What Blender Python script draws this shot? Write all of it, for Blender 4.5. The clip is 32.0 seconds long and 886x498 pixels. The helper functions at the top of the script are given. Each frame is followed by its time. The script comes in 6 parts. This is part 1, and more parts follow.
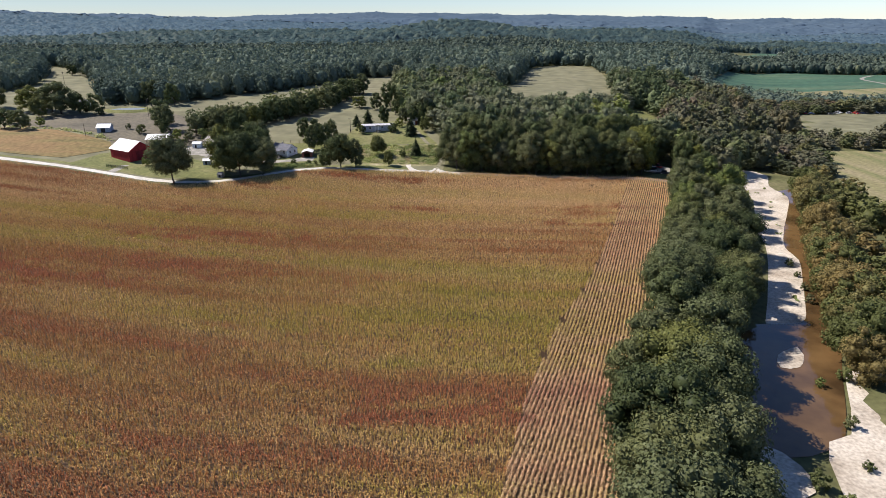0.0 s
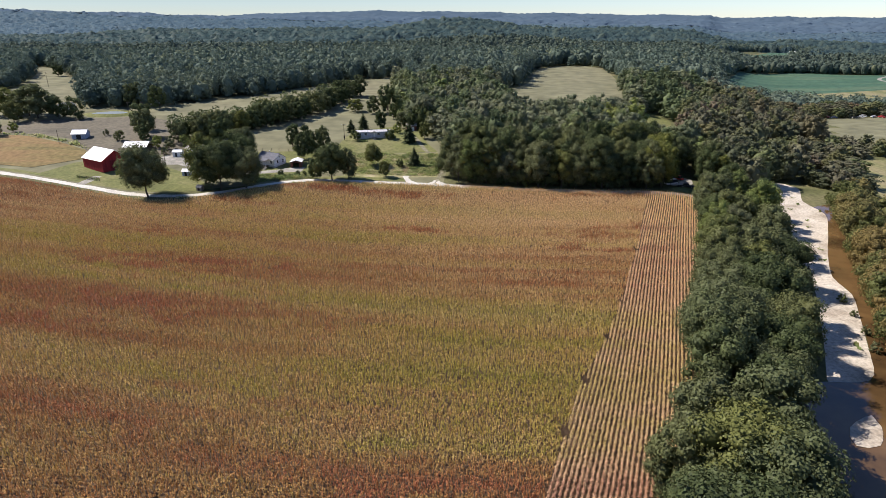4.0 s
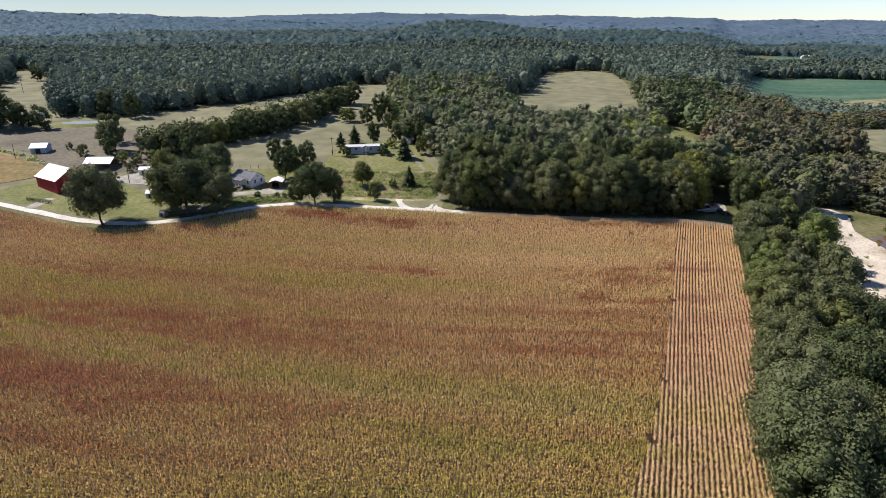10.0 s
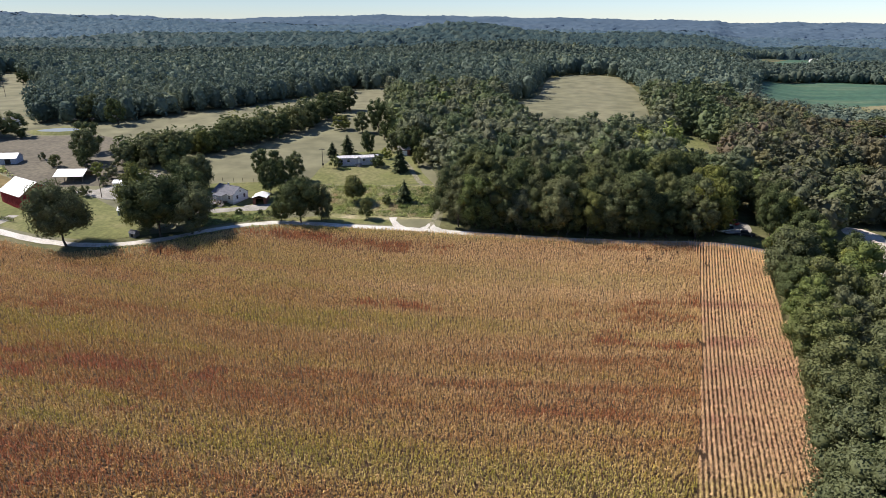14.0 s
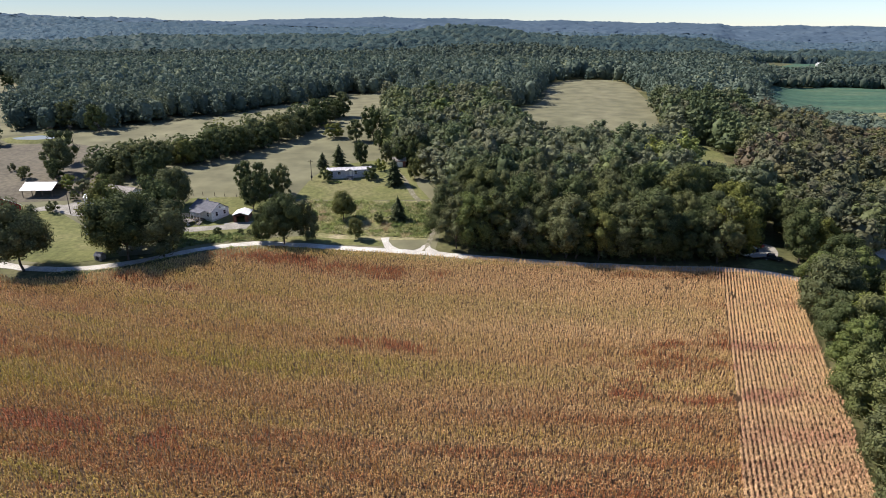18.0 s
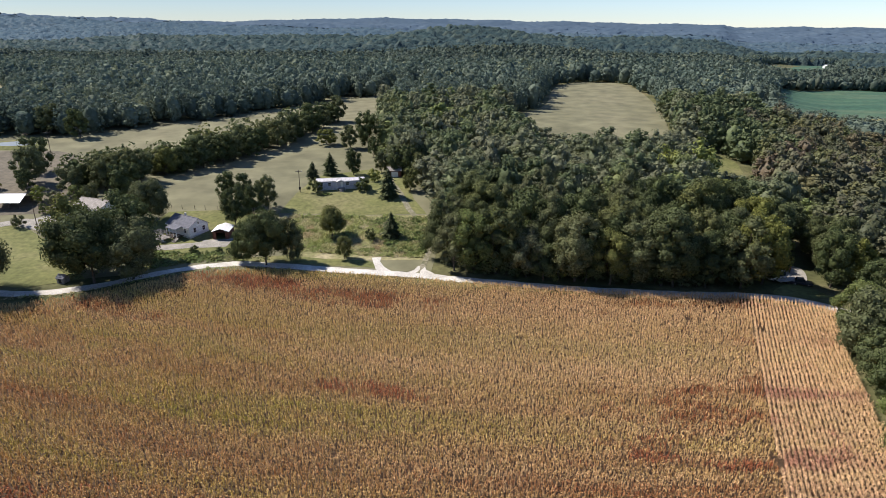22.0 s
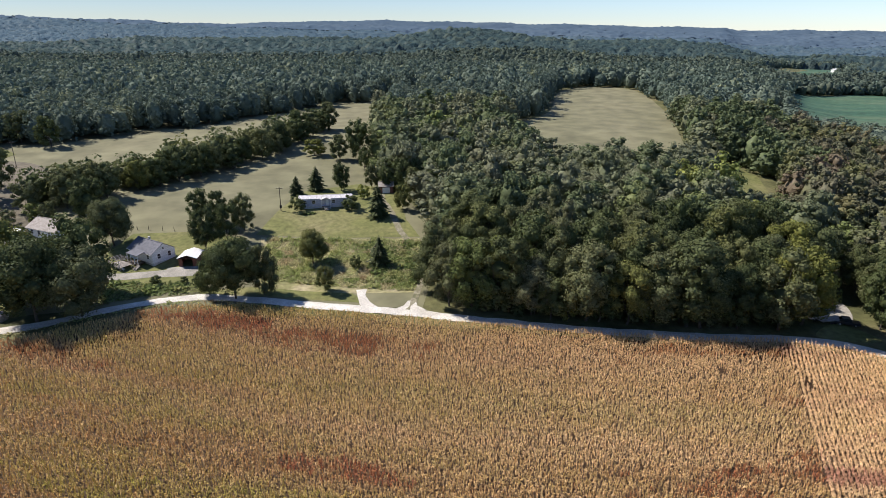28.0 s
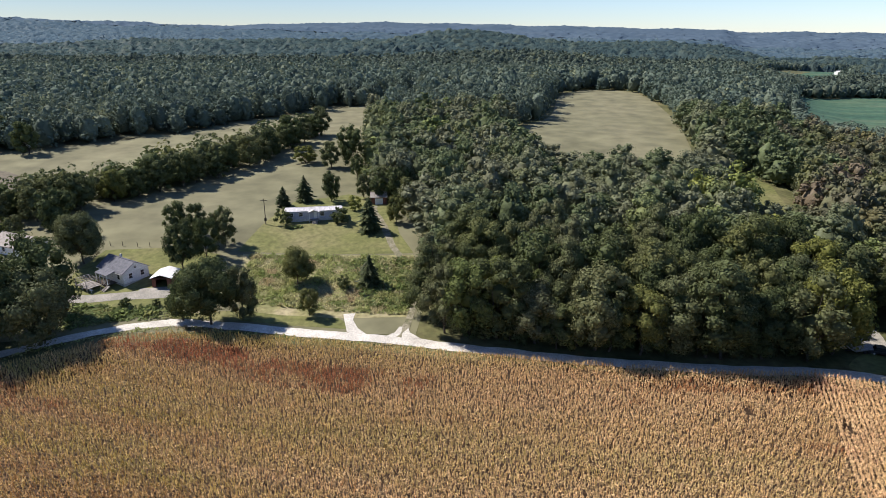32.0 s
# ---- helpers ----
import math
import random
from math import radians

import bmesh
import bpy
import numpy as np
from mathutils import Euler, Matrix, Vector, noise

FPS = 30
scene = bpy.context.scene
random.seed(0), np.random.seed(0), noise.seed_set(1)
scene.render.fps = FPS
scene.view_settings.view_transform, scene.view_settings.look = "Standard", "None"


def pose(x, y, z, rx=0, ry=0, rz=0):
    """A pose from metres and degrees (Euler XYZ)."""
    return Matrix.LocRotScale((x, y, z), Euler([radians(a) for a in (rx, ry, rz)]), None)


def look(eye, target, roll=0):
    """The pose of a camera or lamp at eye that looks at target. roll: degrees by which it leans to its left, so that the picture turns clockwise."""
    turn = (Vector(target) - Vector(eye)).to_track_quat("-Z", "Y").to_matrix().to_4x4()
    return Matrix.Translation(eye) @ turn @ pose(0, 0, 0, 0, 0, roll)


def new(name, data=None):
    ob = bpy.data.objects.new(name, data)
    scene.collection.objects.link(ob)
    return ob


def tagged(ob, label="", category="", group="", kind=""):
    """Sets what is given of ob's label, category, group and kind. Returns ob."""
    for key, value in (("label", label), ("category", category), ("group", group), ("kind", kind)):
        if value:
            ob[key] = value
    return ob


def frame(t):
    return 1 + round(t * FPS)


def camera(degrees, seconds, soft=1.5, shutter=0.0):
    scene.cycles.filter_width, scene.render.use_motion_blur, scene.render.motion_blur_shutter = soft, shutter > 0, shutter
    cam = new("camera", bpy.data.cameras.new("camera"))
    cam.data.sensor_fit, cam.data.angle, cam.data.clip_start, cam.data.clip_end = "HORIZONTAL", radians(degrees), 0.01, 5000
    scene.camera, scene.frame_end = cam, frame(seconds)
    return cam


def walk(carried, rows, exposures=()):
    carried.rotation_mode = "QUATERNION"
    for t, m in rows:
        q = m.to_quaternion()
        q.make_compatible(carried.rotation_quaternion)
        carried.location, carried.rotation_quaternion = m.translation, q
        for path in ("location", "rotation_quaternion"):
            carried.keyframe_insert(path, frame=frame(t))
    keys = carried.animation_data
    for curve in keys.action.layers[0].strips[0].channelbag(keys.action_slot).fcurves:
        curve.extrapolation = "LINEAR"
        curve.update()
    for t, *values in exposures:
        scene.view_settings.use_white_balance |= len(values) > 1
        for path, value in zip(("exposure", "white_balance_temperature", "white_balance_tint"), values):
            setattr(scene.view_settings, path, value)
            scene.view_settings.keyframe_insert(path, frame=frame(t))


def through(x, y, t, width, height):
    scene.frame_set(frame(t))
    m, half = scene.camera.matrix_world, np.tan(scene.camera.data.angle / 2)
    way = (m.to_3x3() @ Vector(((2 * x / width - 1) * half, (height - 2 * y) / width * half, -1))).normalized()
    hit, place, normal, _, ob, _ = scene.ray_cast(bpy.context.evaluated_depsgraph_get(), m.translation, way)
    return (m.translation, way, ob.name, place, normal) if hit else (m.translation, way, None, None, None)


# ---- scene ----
cam = camera(71.4, 32.0, soft=0.6)
PATH = [
    (0, (0.376, -8.745, 64.817), (0.366, -6.867, 64.127), -0.3),
    (0.5, (0.453, -5.381, 64.799), (0.443, -3.503, 64.109), -0.3),
    (1, (0.534, -2.088, 64.783), (0.523, -0.211, 64.093), -0.3),
    (1.5, (0.618, 1.14, 64.77), (0.606, 3.017, 64.078), -0.3),
    (2, (0.705, 4.308, 64.758), (0.691, 6.185, 64.066), -0.3),
    (2.5, (0.794, 7.421, 64.749), (0.78, 9.298, 64.056), -0.3),
    (3, (0.887, 10.484, 64.742), (0.871, 12.36, 64.048), -0.3),
    (3.5, (0.982, 13.501, 64.736), (0.965, 15.377, 64.042), -0.3),
    (5.5, (1.386, 25.179, 64.731), (1.366, 27.055, 64.038), -0.3),
    (6, (1.493, 28.015, 64.734), (1.473, 29.891, 64.04), -0.3),
    (6.5, (1.601, 30.823, 64.738), (1.581, 32.699, 64.045), -0.3),
    (7, (1.712, 33.605, 64.743), (1.691, 35.481, 64.05), -0.2),
    (7.5, (1.824, 36.362, 64.75), (1.803, 38.237, 64.056), -0.2),
    (8, (1.938, 39.094, 64.757), (1.916, 40.97, 64.062), -0.2),
    (8.5, (2.054, 41.805, 64.766), (2.031, 43.68, 64.071), -0.2),
    (9, (2.171, 44.493, 64.776), (2.148, 46.369, 64.082), -0.2),
    (9.5, (2.29, 47.16, 64.786), (2.265, 49.037, 64.095), -0.2),
    (10, (2.41, 49.807, 64.797), (2.384, 51.685, 64.109), -0.2),
    (10.5, (2.531, 52.433, 64.809), (2.505, 54.312, 64.124), -0.2),
    (11, (2.653, 55.039, 64.822), (2.626, 56.918, 64.138), -0.1),
    (11.5, (2.776, 57.624, 64.835), (2.749, 59.504, 64.154), -0.1),
    (12, (2.9, 60.188, 64.849), (2.872, 62.068, 64.168), -0.1),
    (12.5, (3.025, 62.731, 64.863), (2.996, 64.611, 64.182), -0.1),
    (13, (3.151, 65.253, 64.878), (3.121, 67.133, 64.196), -0.1),
    (13.5, (3.277, 67.752, 64.892), (3.247, 69.632, 64.21), -0.1),
    (14, (3.403, 70.228, 64.907), (3.372, 72.108, 64.225), -0.1),
    (14.5, (3.53, 72.681, 64.922), (3.499, 74.561, 64.24), -0.1),
    (16.5, (4.04, 82.242, 64.981), (4.007, 84.122, 64.3), 0.0),
    (17, (4.167, 84.565, 64.995), (4.134, 86.446, 64.316), 0.0),
    (17.5, (4.294, 86.86, 65.009), (4.261, 88.742, 64.332), 0.0),
    (18, (4.421, 89.126, 65.022), (4.387, 91.008, 64.347), 0.0),
    (18.5, (4.548, 91.361, 65.035), (4.513, 93.244, 64.36), 0.1),
    (19, (4.673, 93.566, 65.047), (4.638, 95.449, 64.371), 0.1),
    (19.5, (4.798, 95.74, 65.058), (4.763, 97.622, 64.383), 0.1),
    (20, (4.923, 97.882, 65.068), (4.887, 99.765, 64.393), 0.1),
    (20.5, (5.046, 99.993, 65.078), (5.01, 101.875, 64.404), 0.1),
    (21, (5.169, 102.071, 65.087), (5.132, 103.954, 64.413), 0.1),
    (21.5, (5.29, 104.117, 65.094), (5.253, 106.0, 64.421), 0.1),
    (22, (5.411, 106.13, 65.101), (5.373, 108.013, 64.428), 0.1),
    (22.5, (5.53, 108.111, 65.106), (5.492, 109.995, 64.434), 0.2),
    (23, (5.648, 110.061, 65.11), (5.609, 111.944, 64.438), 0.2),
    (23.5, (5.764, 111.98, 65.112), (5.725, 113.863, 64.441), 0.2),
    (24, (5.879, 113.868, 65.113), (5.839, 115.752, 64.443), 0.2),
    (24.5, (5.992, 115.727, 65.113), (5.952, 117.611, 64.443), 0.2),
    (25, (6.103, 117.558, 65.111), (6.063, 119.442, 64.441), 0.2),
    (25.5, (6.212, 119.363, 65.107), (6.172, 121.248, 64.438), 0.2),
    (27.5, (6.629, 126.36, 65.074), (6.588, 128.246, 64.407), 0.2),
    (28, (6.727, 128.067, 65.06), (6.686, 129.952, 64.394), 0.2),
    (28.5, (6.823, 129.763, 65.044), (6.781, 131.648, 64.379), 0.2),
    (29, (6.916, 131.451, 65.026), (6.874, 133.337, 64.362), 0.2),
    (29.5, (7.007, 133.137, 65.006), (6.965, 135.023, 64.343), 0.2),
    (30, (7.095, 134.825, 64.984), (7.053, 136.711, 64.321), 0.2),
    (30.5, (7.18, 136.519, 64.958), (7.139, 138.406, 64.296), 0.2),
    (31, (7.262, 138.225, 64.931), (7.221, 140.112, 64.269), 0.2),
    (31.5, (7.34, 139.949, 64.9), (7.3, 141.836, 64.239), 0.2),
    (32, (7.416, 141.697, 64.867), (7.377, 143.584, 64.206), 0.2),
]
walk(cam, [(t, look(eye, target, roll)) for t, eye, target, roll in PATH], exposures=[(0, 0.62), (32, 0.62)])

# ---- light ----
SUN_EL, SUN_AZ = radians(48), radians(-66)      # azimuth from +y towards +x
world = bpy.data.worlds.new("sky")
scene.world = world
world.use_nodes = True
wn = world.node_tree.nodes
sky = wn.new("ShaderNodeTexSky")
sky.sky_type, sky.sun_disc, sky.sun_elevation, sky.sun_rotation = "NISHITA", False, SUN_EL, -SUN_AZ
sky.air_density, sky.dust_density, sky.ozone_density = 1.0, 0.0, 2.0
sky.altitude = 600
wn["Background"].inputs["Strength"].default_value = 0.095
cool = wn.new("ShaderNodeVectorMath")
cool.operation, cool.inputs[1].default_value = "MULTIPLY", (0.63, 0.70, 0.88)
world.node_tree.links.new(sky.outputs[0], cool.inputs[0])
world.node_tree.links.new(cool.outputs[0], wn["Background"].inputs["Color"])
sun_data = bpy.data.lights.new("sun", "SUN")
sun_data.energy, sun_data.angle, sun_data.color = 5.0, radians(0.5), (1.0, 0.93, 0.88)
sun = new("sun", sun_data)
sun.matrix_world = look((0, 0, 0), (-math.sin(SUN_AZ) * math.cos(SUN_EL), -math.cos(SUN_AZ) * math.cos(SUN_EL), -math.sin(SUN_EL)))


# ---- materials ----
def material(name, stops, scale=1.0, detail=6.0, rough=0.85, fine=0.0, bump=0.0, bump_scale=8.0, stretch=(1, 1, 1), metal=0.0, coords="Object", vary=0.0, spec=0.25, distort=0.0):
    """A surface of one noise through a colour ramp, a second finer noise, relief, and a random value per object."""
    m = bpy.data.materials.new(name)
    m.use_nodes = True
    n, l = m.node_tree.nodes, m.node_tree.links
    b = n["Principled BSDF"]
    b.inputs["Roughness"].default_value, b.inputs["Metallic"].default_value = rough, metal
    b.inputs["Specular IOR Level"].default_value = spec
    if coords == "World":
        src = n.new("ShaderNodeNewGeometry").outputs["Position"]
    else:
        src = n.new("ShaderNodeTexCoord").outputs["Object"]
    mp = n.new("ShaderNodeMapping")
    mp.inputs["Scale"].default_value = stretch
    l.new(src, mp.inputs["Vector"])
    t = n.new("ShaderNodeTexNoise")
    t.inputs["Scale"].default_value, t.inputs["Detail"].default_value = scale, detail
    t.inputs["Distortion"].default_value = distort
    l.new(mp.outputs[0], t.inputs["Vector"])
    r = n.new("ShaderNodeValToRGB")
    e = r.color_ramp.elements
    while len(e) < len(stops):
        e.new(0.5)
    for k, (p, c) in enumerate(stops):
        e[k].position, e[k].color = p, (*c, 1)
    l.new(t.outputs["Fac"], r.inputs["Fac"])
    out = r.outputs["Color"]
    if fine:
        f = n.new("ShaderNodeTexNoise")
        f.inputs["Scale"].default_value, f.inputs["Detail"].default_value = fine, 4
        l.new(src, f.inputs["Vector"])
        mr = n.new("ShaderNodeMapRange")
        mr.inputs["From Min"].default_value, mr.inputs["From Max"].default_value = 0.25, 0.75
        mr.inputs["To Min"].default_value, mr.inputs["To Max"].default_value = 0.65, 1.3
        l.new(f.outputs["Fac"], mr.inputs["Value"])
        v = n.new("ShaderNodeVectorMath")
        v.operation = "SCALE"
        l.new(out, v.inputs[0])
        l.new(mr.outputs[0], v.inputs["Scale"])
        out = v.outputs[0]
    if vary:
        o = n.new("ShaderNodeObjectInfo")
        mr = n.new("ShaderNodeMapRange")
        mr.inputs["To Min"].default_value, mr.inputs["To Max"].default_value = 1 - vary, 1 + vary
        l.new(o.outputs["Random"], mr.inputs["Value"])
        v = n.new("ShaderNodeVectorMath")
        v.operation = "SCALE"
        l.new(out, v.inputs[0])
        l.new(mr.outputs[0], v.inputs["Scale"])
        out = v.outputs[0]
    l.new(out, b.inputs["Base Color"])
    if bump:
        f = n.new("ShaderNodeTexNoise")
        f.inputs["Scale"].default_value, f.inputs["Detail"].default_value = bump_scale, 5
        l.new(src, f.inputs["Vector"])
        u = n.new("ShaderNodeBump")
        u.inputs["Strength"].default_value, u.inputs["Distance"].default_value = 0.6, bump
        l.new(f.outputs["Fac"], u.inputs["Height"])
        l.new(u.outputs[0], b.inputs["Normal"])
    return m


def foliage(name, stops, cell=0.11, through=0.25, leaf=0.45, per="cell", gain=1.0, relief=0.0):
    """Leaves: a colour per tree (by object, by the tree's own tone in a wood, or by a cell of the weeds), one more per leaf clump, and light that passes through."""
    m = bpy.data.materials.new(name)
    m.use_nodes = True
    n, l = m.node_tree.nodes, m.node_tree.links
    n.remove(n["Principled BSDF"])
    geo = n.new("ShaderNodeNewGeometry")
    if per == "tree":
        v = n.new("ShaderNodeAttribute")
        v.attribute_name = "tone"
        pick = v.outputs["Fac"]
    elif per == "cell":
        v = n.new("ShaderNodeTexVoronoi")
        v.inputs["Scale"].default_value = cell
        l.new(geo.outputs["Position"], v.inputs["Vector"])
        sep = n.new("ShaderNodeSeparateColor")
        l.new(v.outputs["Color"], sep.inputs[0])
        pick = sep.outputs[0]
    else:
        pick = n.new("ShaderNodeObjectInfo").outputs["Random"]
    r = n.new("ShaderNodeValToRGB")
    e = r.color_ramp.elements
    while len(e) < len(stops):
        e.new(0.5)
    for k, (p, c) in enumerate(stops):
        e[k].position, e[k].color = p, (1.03 * gain * c[0], gain * c[1], gain * c[2], 1)
    l.new(pick, r.inputs["Fac"])
    t = n.new("ShaderNodeTexNoise")
    t.inputs["Scale"].default_value, t.inputs["Detail"].default_value = 0.6, 3
    l.new(geo.outputs["Position"], t.inputs["Vector"])
    mx = n.new("ShaderNodeMath")
    mx.operation = "ADD"
    l.new(geo.outputs["Random Per Island"], mx.inputs[0])
    l.new(t.outputs["Fac"], mx.inputs[1])
    mr = n.new("ShaderNodeMapRange")
    mr.inputs["From Min"].default_value, mr.inputs["From Max"].default_value = 0.2, 1.8
    mr.inputs["To Min"].default_value, mr.inputs["To Max"].default_value = 1 - leaf, 1 + leaf
    l.new(mx.outputs[0], mr.inputs["Value"])
    s = n.new("ShaderNodeVectorMath")
    s.operation = "SCALE"
    l.new(r.outputs["Color"], s.inputs[0])
    l.new(mr.outputs[0], s.inputs["Scale"])
    d, tr, g = n.new("ShaderNodeBsdfDiffuse"), n.new("ShaderNodeBsdfTranslucent"), n.new("ShaderNodeBsdfGlossy")
    if relief:
        bump, clump = n.new("ShaderNodeBump"), n.new("ShaderNodeTexNoise")
        clump.inputs["Scale"].default_value, clump.inputs["Detail"].default_value = 0.3, 4
        l.new(geo.outputs["Position"], clump.inputs["Vector"])
        bump.inputs["Distance"].default_value = relief
        l.new(clump.outputs["Fac"], bump.inputs["Height"])
        l.new(bump.outputs[0], d.inputs["Normal"])
    g.inputs["Roughness"].default_value = 0.5
    g.inputs["Color"].default_value = (0.8, 0.85, 0.9, 1)
    l.new(s.outputs[0], d.inputs["Color"])
    l.new(s.outputs[0], tr.inputs["Color"])
    a, b2 = n.new("ShaderNodeMixShader"), n.new("ShaderNodeMixShader")
    a.inputs[0].default_value, b2.inputs[0].default_value = through, 0.006
    l.new(d.outputs[0], a.inputs[1])
    l.new(tr.outputs[0], a.inputs[2])
    l.new(a.outputs[0], b2.inputs[1])
    l.new(g.outputs[0], b2.inputs[2])
    l.new(b2.outputs[0], n["Material Output"].inputs["Surface"])
    return m


GREENS = [(0.0, (0.072, 0.086, 0.036)), (0.28, (0.096, 0.112, 0.044)), (0.48, (0.112, 0.120, 0.064)), (0.64, (0.120, 0.134, 0.050)), (0.80, (0.108, 0.138, 0.044)), (0.94, (0.150, 0.172, 0.048)), (1.0, (0.180, 0.194, 0.048))]
HILL_GREENS = [(0.0, (0.060, 0.078, 0.038)), (0.3, (0.082, 0.104, 0.050)), (0.55, (0.102, 0.116, 0.066)), (0.8, (0.116, 0.124, 0.076)), (0.93, (0.112, 0.140, 0.046)), (1.0, (0.165, 0.180, 0.050))]
# far greens turned bluish: a little distance haze put into the leaf colour
FAR_HAZE_GREENS = [(0.0, (0.044, 0.063, 0.050)), (0.5, (0.064, 0.086, 0.066)), (0.85, (0.082, 0.102, 0.074)), (1.0, (0.105, 0.120, 0.070))]
# bluer again, with more haze painted in for the distant hills
FAR2_HAZE_GREENS = [(0.0, (0.042, 0.074, 0.078)), (0.5, (0.055, 0.090, 0.092)), (0.85, (0.068, 0.102, 0.096)), (1.0, (0.082, 0.114, 0.096))]
DARK_GREENS = [(0.0, (0.056, 0.072, 0.030)), (0.35, (0.076, 0.096, 0.038)), (0.6, (0.100, 0.114, 0.054)), (0.85, (0.116, 0.126, 0.050)), (1.0, (0.13, 0.14, 0.036))]
AUTUMN_GREENS = [(0.0, (0.066, 0.078, 0.044)), (0.25, (0.092, 0.098, 0.058)), (0.45, (0.118, 0.112, 0.074)), (0.65, (0.092, 0.110, 0.048)), (0.8, (0.132, 0.130, 0.060)), (0.92, (0.128, 0.108, 0.074)), (1.0, (0.155, 0.116, 0.066))]
OLIVE_GREENS = [(0.0, (0.080, 0.094, 0.034)), (0.4, (0.112, 0.122, 0.044)), (0.7, (0.135, 0.128, 0.050)), (1.0, (0.18, 0.138, 0.054))]
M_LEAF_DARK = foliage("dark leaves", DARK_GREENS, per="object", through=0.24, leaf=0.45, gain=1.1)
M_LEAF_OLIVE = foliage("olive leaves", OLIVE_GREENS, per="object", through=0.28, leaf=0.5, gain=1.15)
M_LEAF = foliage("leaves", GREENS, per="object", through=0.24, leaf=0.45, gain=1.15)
M_WOOD_LEAF = foliage("wood leaves", HILL_GREENS, per="tree", relief=1.5, through=0.26, leaf=0.34, gain=1.55)
M_FAR_LEAF = foliage("far wood leaves with painted haze", FAR_HAZE_GREENS, per="tree", relief=1.5, through=0.24, leaf=0.34, gain=1.8)
M_FAR2_LEAF = foliage("distant wood leaves with painted haze", FAR2_HAZE_GREENS, per="tree", gain=0.95, relief=3.0, leaf=0.45)
M_CANOPY = foliage("wood roof leaves with painted haze", FAR_HAZE_GREENS, per="tree", gain=1.25, relief=0.8, leaf=0.35)
M_WOOD_OLIVE = foliage("olive wood leaves", OLIVE_GREENS, per="tree", relief=1.5, through=0.28, leaf=0.34, gain=1.15)
M_WOOD_AUTUMN = foliage("turning wood leaves", AUTUMN_GREENS, per="tree", relief=1.5, through=0.28, leaf=0.34, gain=1.28)
M_WOOD_DARK = foliage("dark wood leaves", DARK_GREENS, per="tree", relief=1.5, through=0.26, leaf=0.34, gain=1.15)
M_CONIFER = foliage("conifer needles", [(0, (0.050, 0.064, 0.030)), (1, (0.074, 0.090, 0.040))], per="object", through=0.25)
M_BARK = material("bark", [(0.3, (0.045, 0.035, 0.026)), (0.7, (0.11, 0.09, 0.07))], 6, rough=0.95, fine=20, bump=0.02, stretch=(1, 1, 0.25))
M_GROUND = material("rough ground", [(0.3, (0.055, 0.06, 0.022)), (0.5, (0.10, 0.10, 0.040)), (0.7, (0.16, 0.14, 0.07))], 0.05, 8, 0.95, fine=0.6, bump=0.08, bump_scale=1.5, coords="World")
M_MEADOW = material("dry meadow grass", [(0.3, (0.142, 0.137, 0.077)), (0.5, (0.158, 0.151, 0.087)), (0.7, (0.178, 0.166, 0.097))], 0.025, 8, 0.95, fine=0.1, bump=0.02, bump_scale=2, coords="World", stretch=(1, 0.5, 1))
M_GRAZED = material("grazed grey pasture", [(0.3, (0.092, 0.082, 0.058)), (0.5, (0.120, 0.104, 0.075)), (0.7, (0.145, 0.126, 0.088))], 0.04, 8, 0.95, fine=0.6, bump=0.04, bump_scale=2, coords="World")
M_LAWN = material("mown lawn", [(0.3, (0.105, 0.115, 0.036)), (0.5, (0.145, 0.148, 0.052)), (0.72, (0.19, 0.172, 0.080))], 0.06, 8, 0.95, fine=0.7, bump=0.03, bump_scale=4, coords="World")
M_ROAD = material("pale gravel road", [(0.3, (0.42, 0.39, 0.34)), (0.55, (0.55, 0.52, 0.46)), (0.75, (0.66, 0.63, 0.57))], 0.25, 8, 0.95, fine=3, bump=0.03, bump_scale=6, coords="World")
M_TRACK = material("worn weedy gravel track", [(0.3, (0.12, 0.12, 0.065)), (0.5, (0.19, 0.175, 0.115)), (0.72, (0.28, 0.255, 0.19))], 0.5, 8, 0.95, fine=2, bump=0.04, bump_scale=4, coords="World")
M_GRAVEL = material("grey gravel drive", [(0.3, (0.20, 0.19, 0.16)), (0.55, (0.30, 0.28, 0.24)), (0.75, (0.40, 0.37, 0.32))], 0.3, 8, 0.95, fine=4, bump=0.03, bump_scale=6, coords="World")
M_SAND = material("sand and gravel bar", [(0.3, (0.28, 0.23, 0.175)), (0.5, (0.47, 0.41, 0.33)), (0.75, (0.58, 0.52, 0.44))], 0.12, 9, 0.95, fine=1.6, bump=0.12, bump_scale=1.5, coords="World")
M_SOIL = material("field soil", [(0.3, (0.055, 0.034, 0.020)), (0.7, (0.095, 0.060, 0.034))], 0.4, 8, 0.95, fine=3, coords="World")
M_GREENFIELD = material("green bean field", [(0.3, (0.030, 0.075, 0.044)), (0.5, (0.044, 0.098, 0.056)), (0.74, (0.10, 0.135, 0.075))], 0.02, 9, 0.95, fine=0.15, coords="World", stretch=(0.4, 1.6, 1))
M_GOLD = material("ripening bean field", [(0.34, (0.120, 0.098, 0.036)), (0.48, (0.175, 0.132, 0.050)), (0.62, (0.205, 0.130, 0.056))], 0.06, 8, 0.95, fine=0.5, bump=0.15, bump_scale=1.2, coords="World", stretch=(0.35, 2.2, 1))
M_STUBBLE = material("striped hay field", [(0.36, (0.14, 0.145, 0.058)), (0.5, (0.20, 0.178, 0.085)), (0.64, (0.235, 0.198, 0.110))], 0.06, 4, 0.95, fine=0.6, coords="World", stretch=(1.6, 0.15, 1))


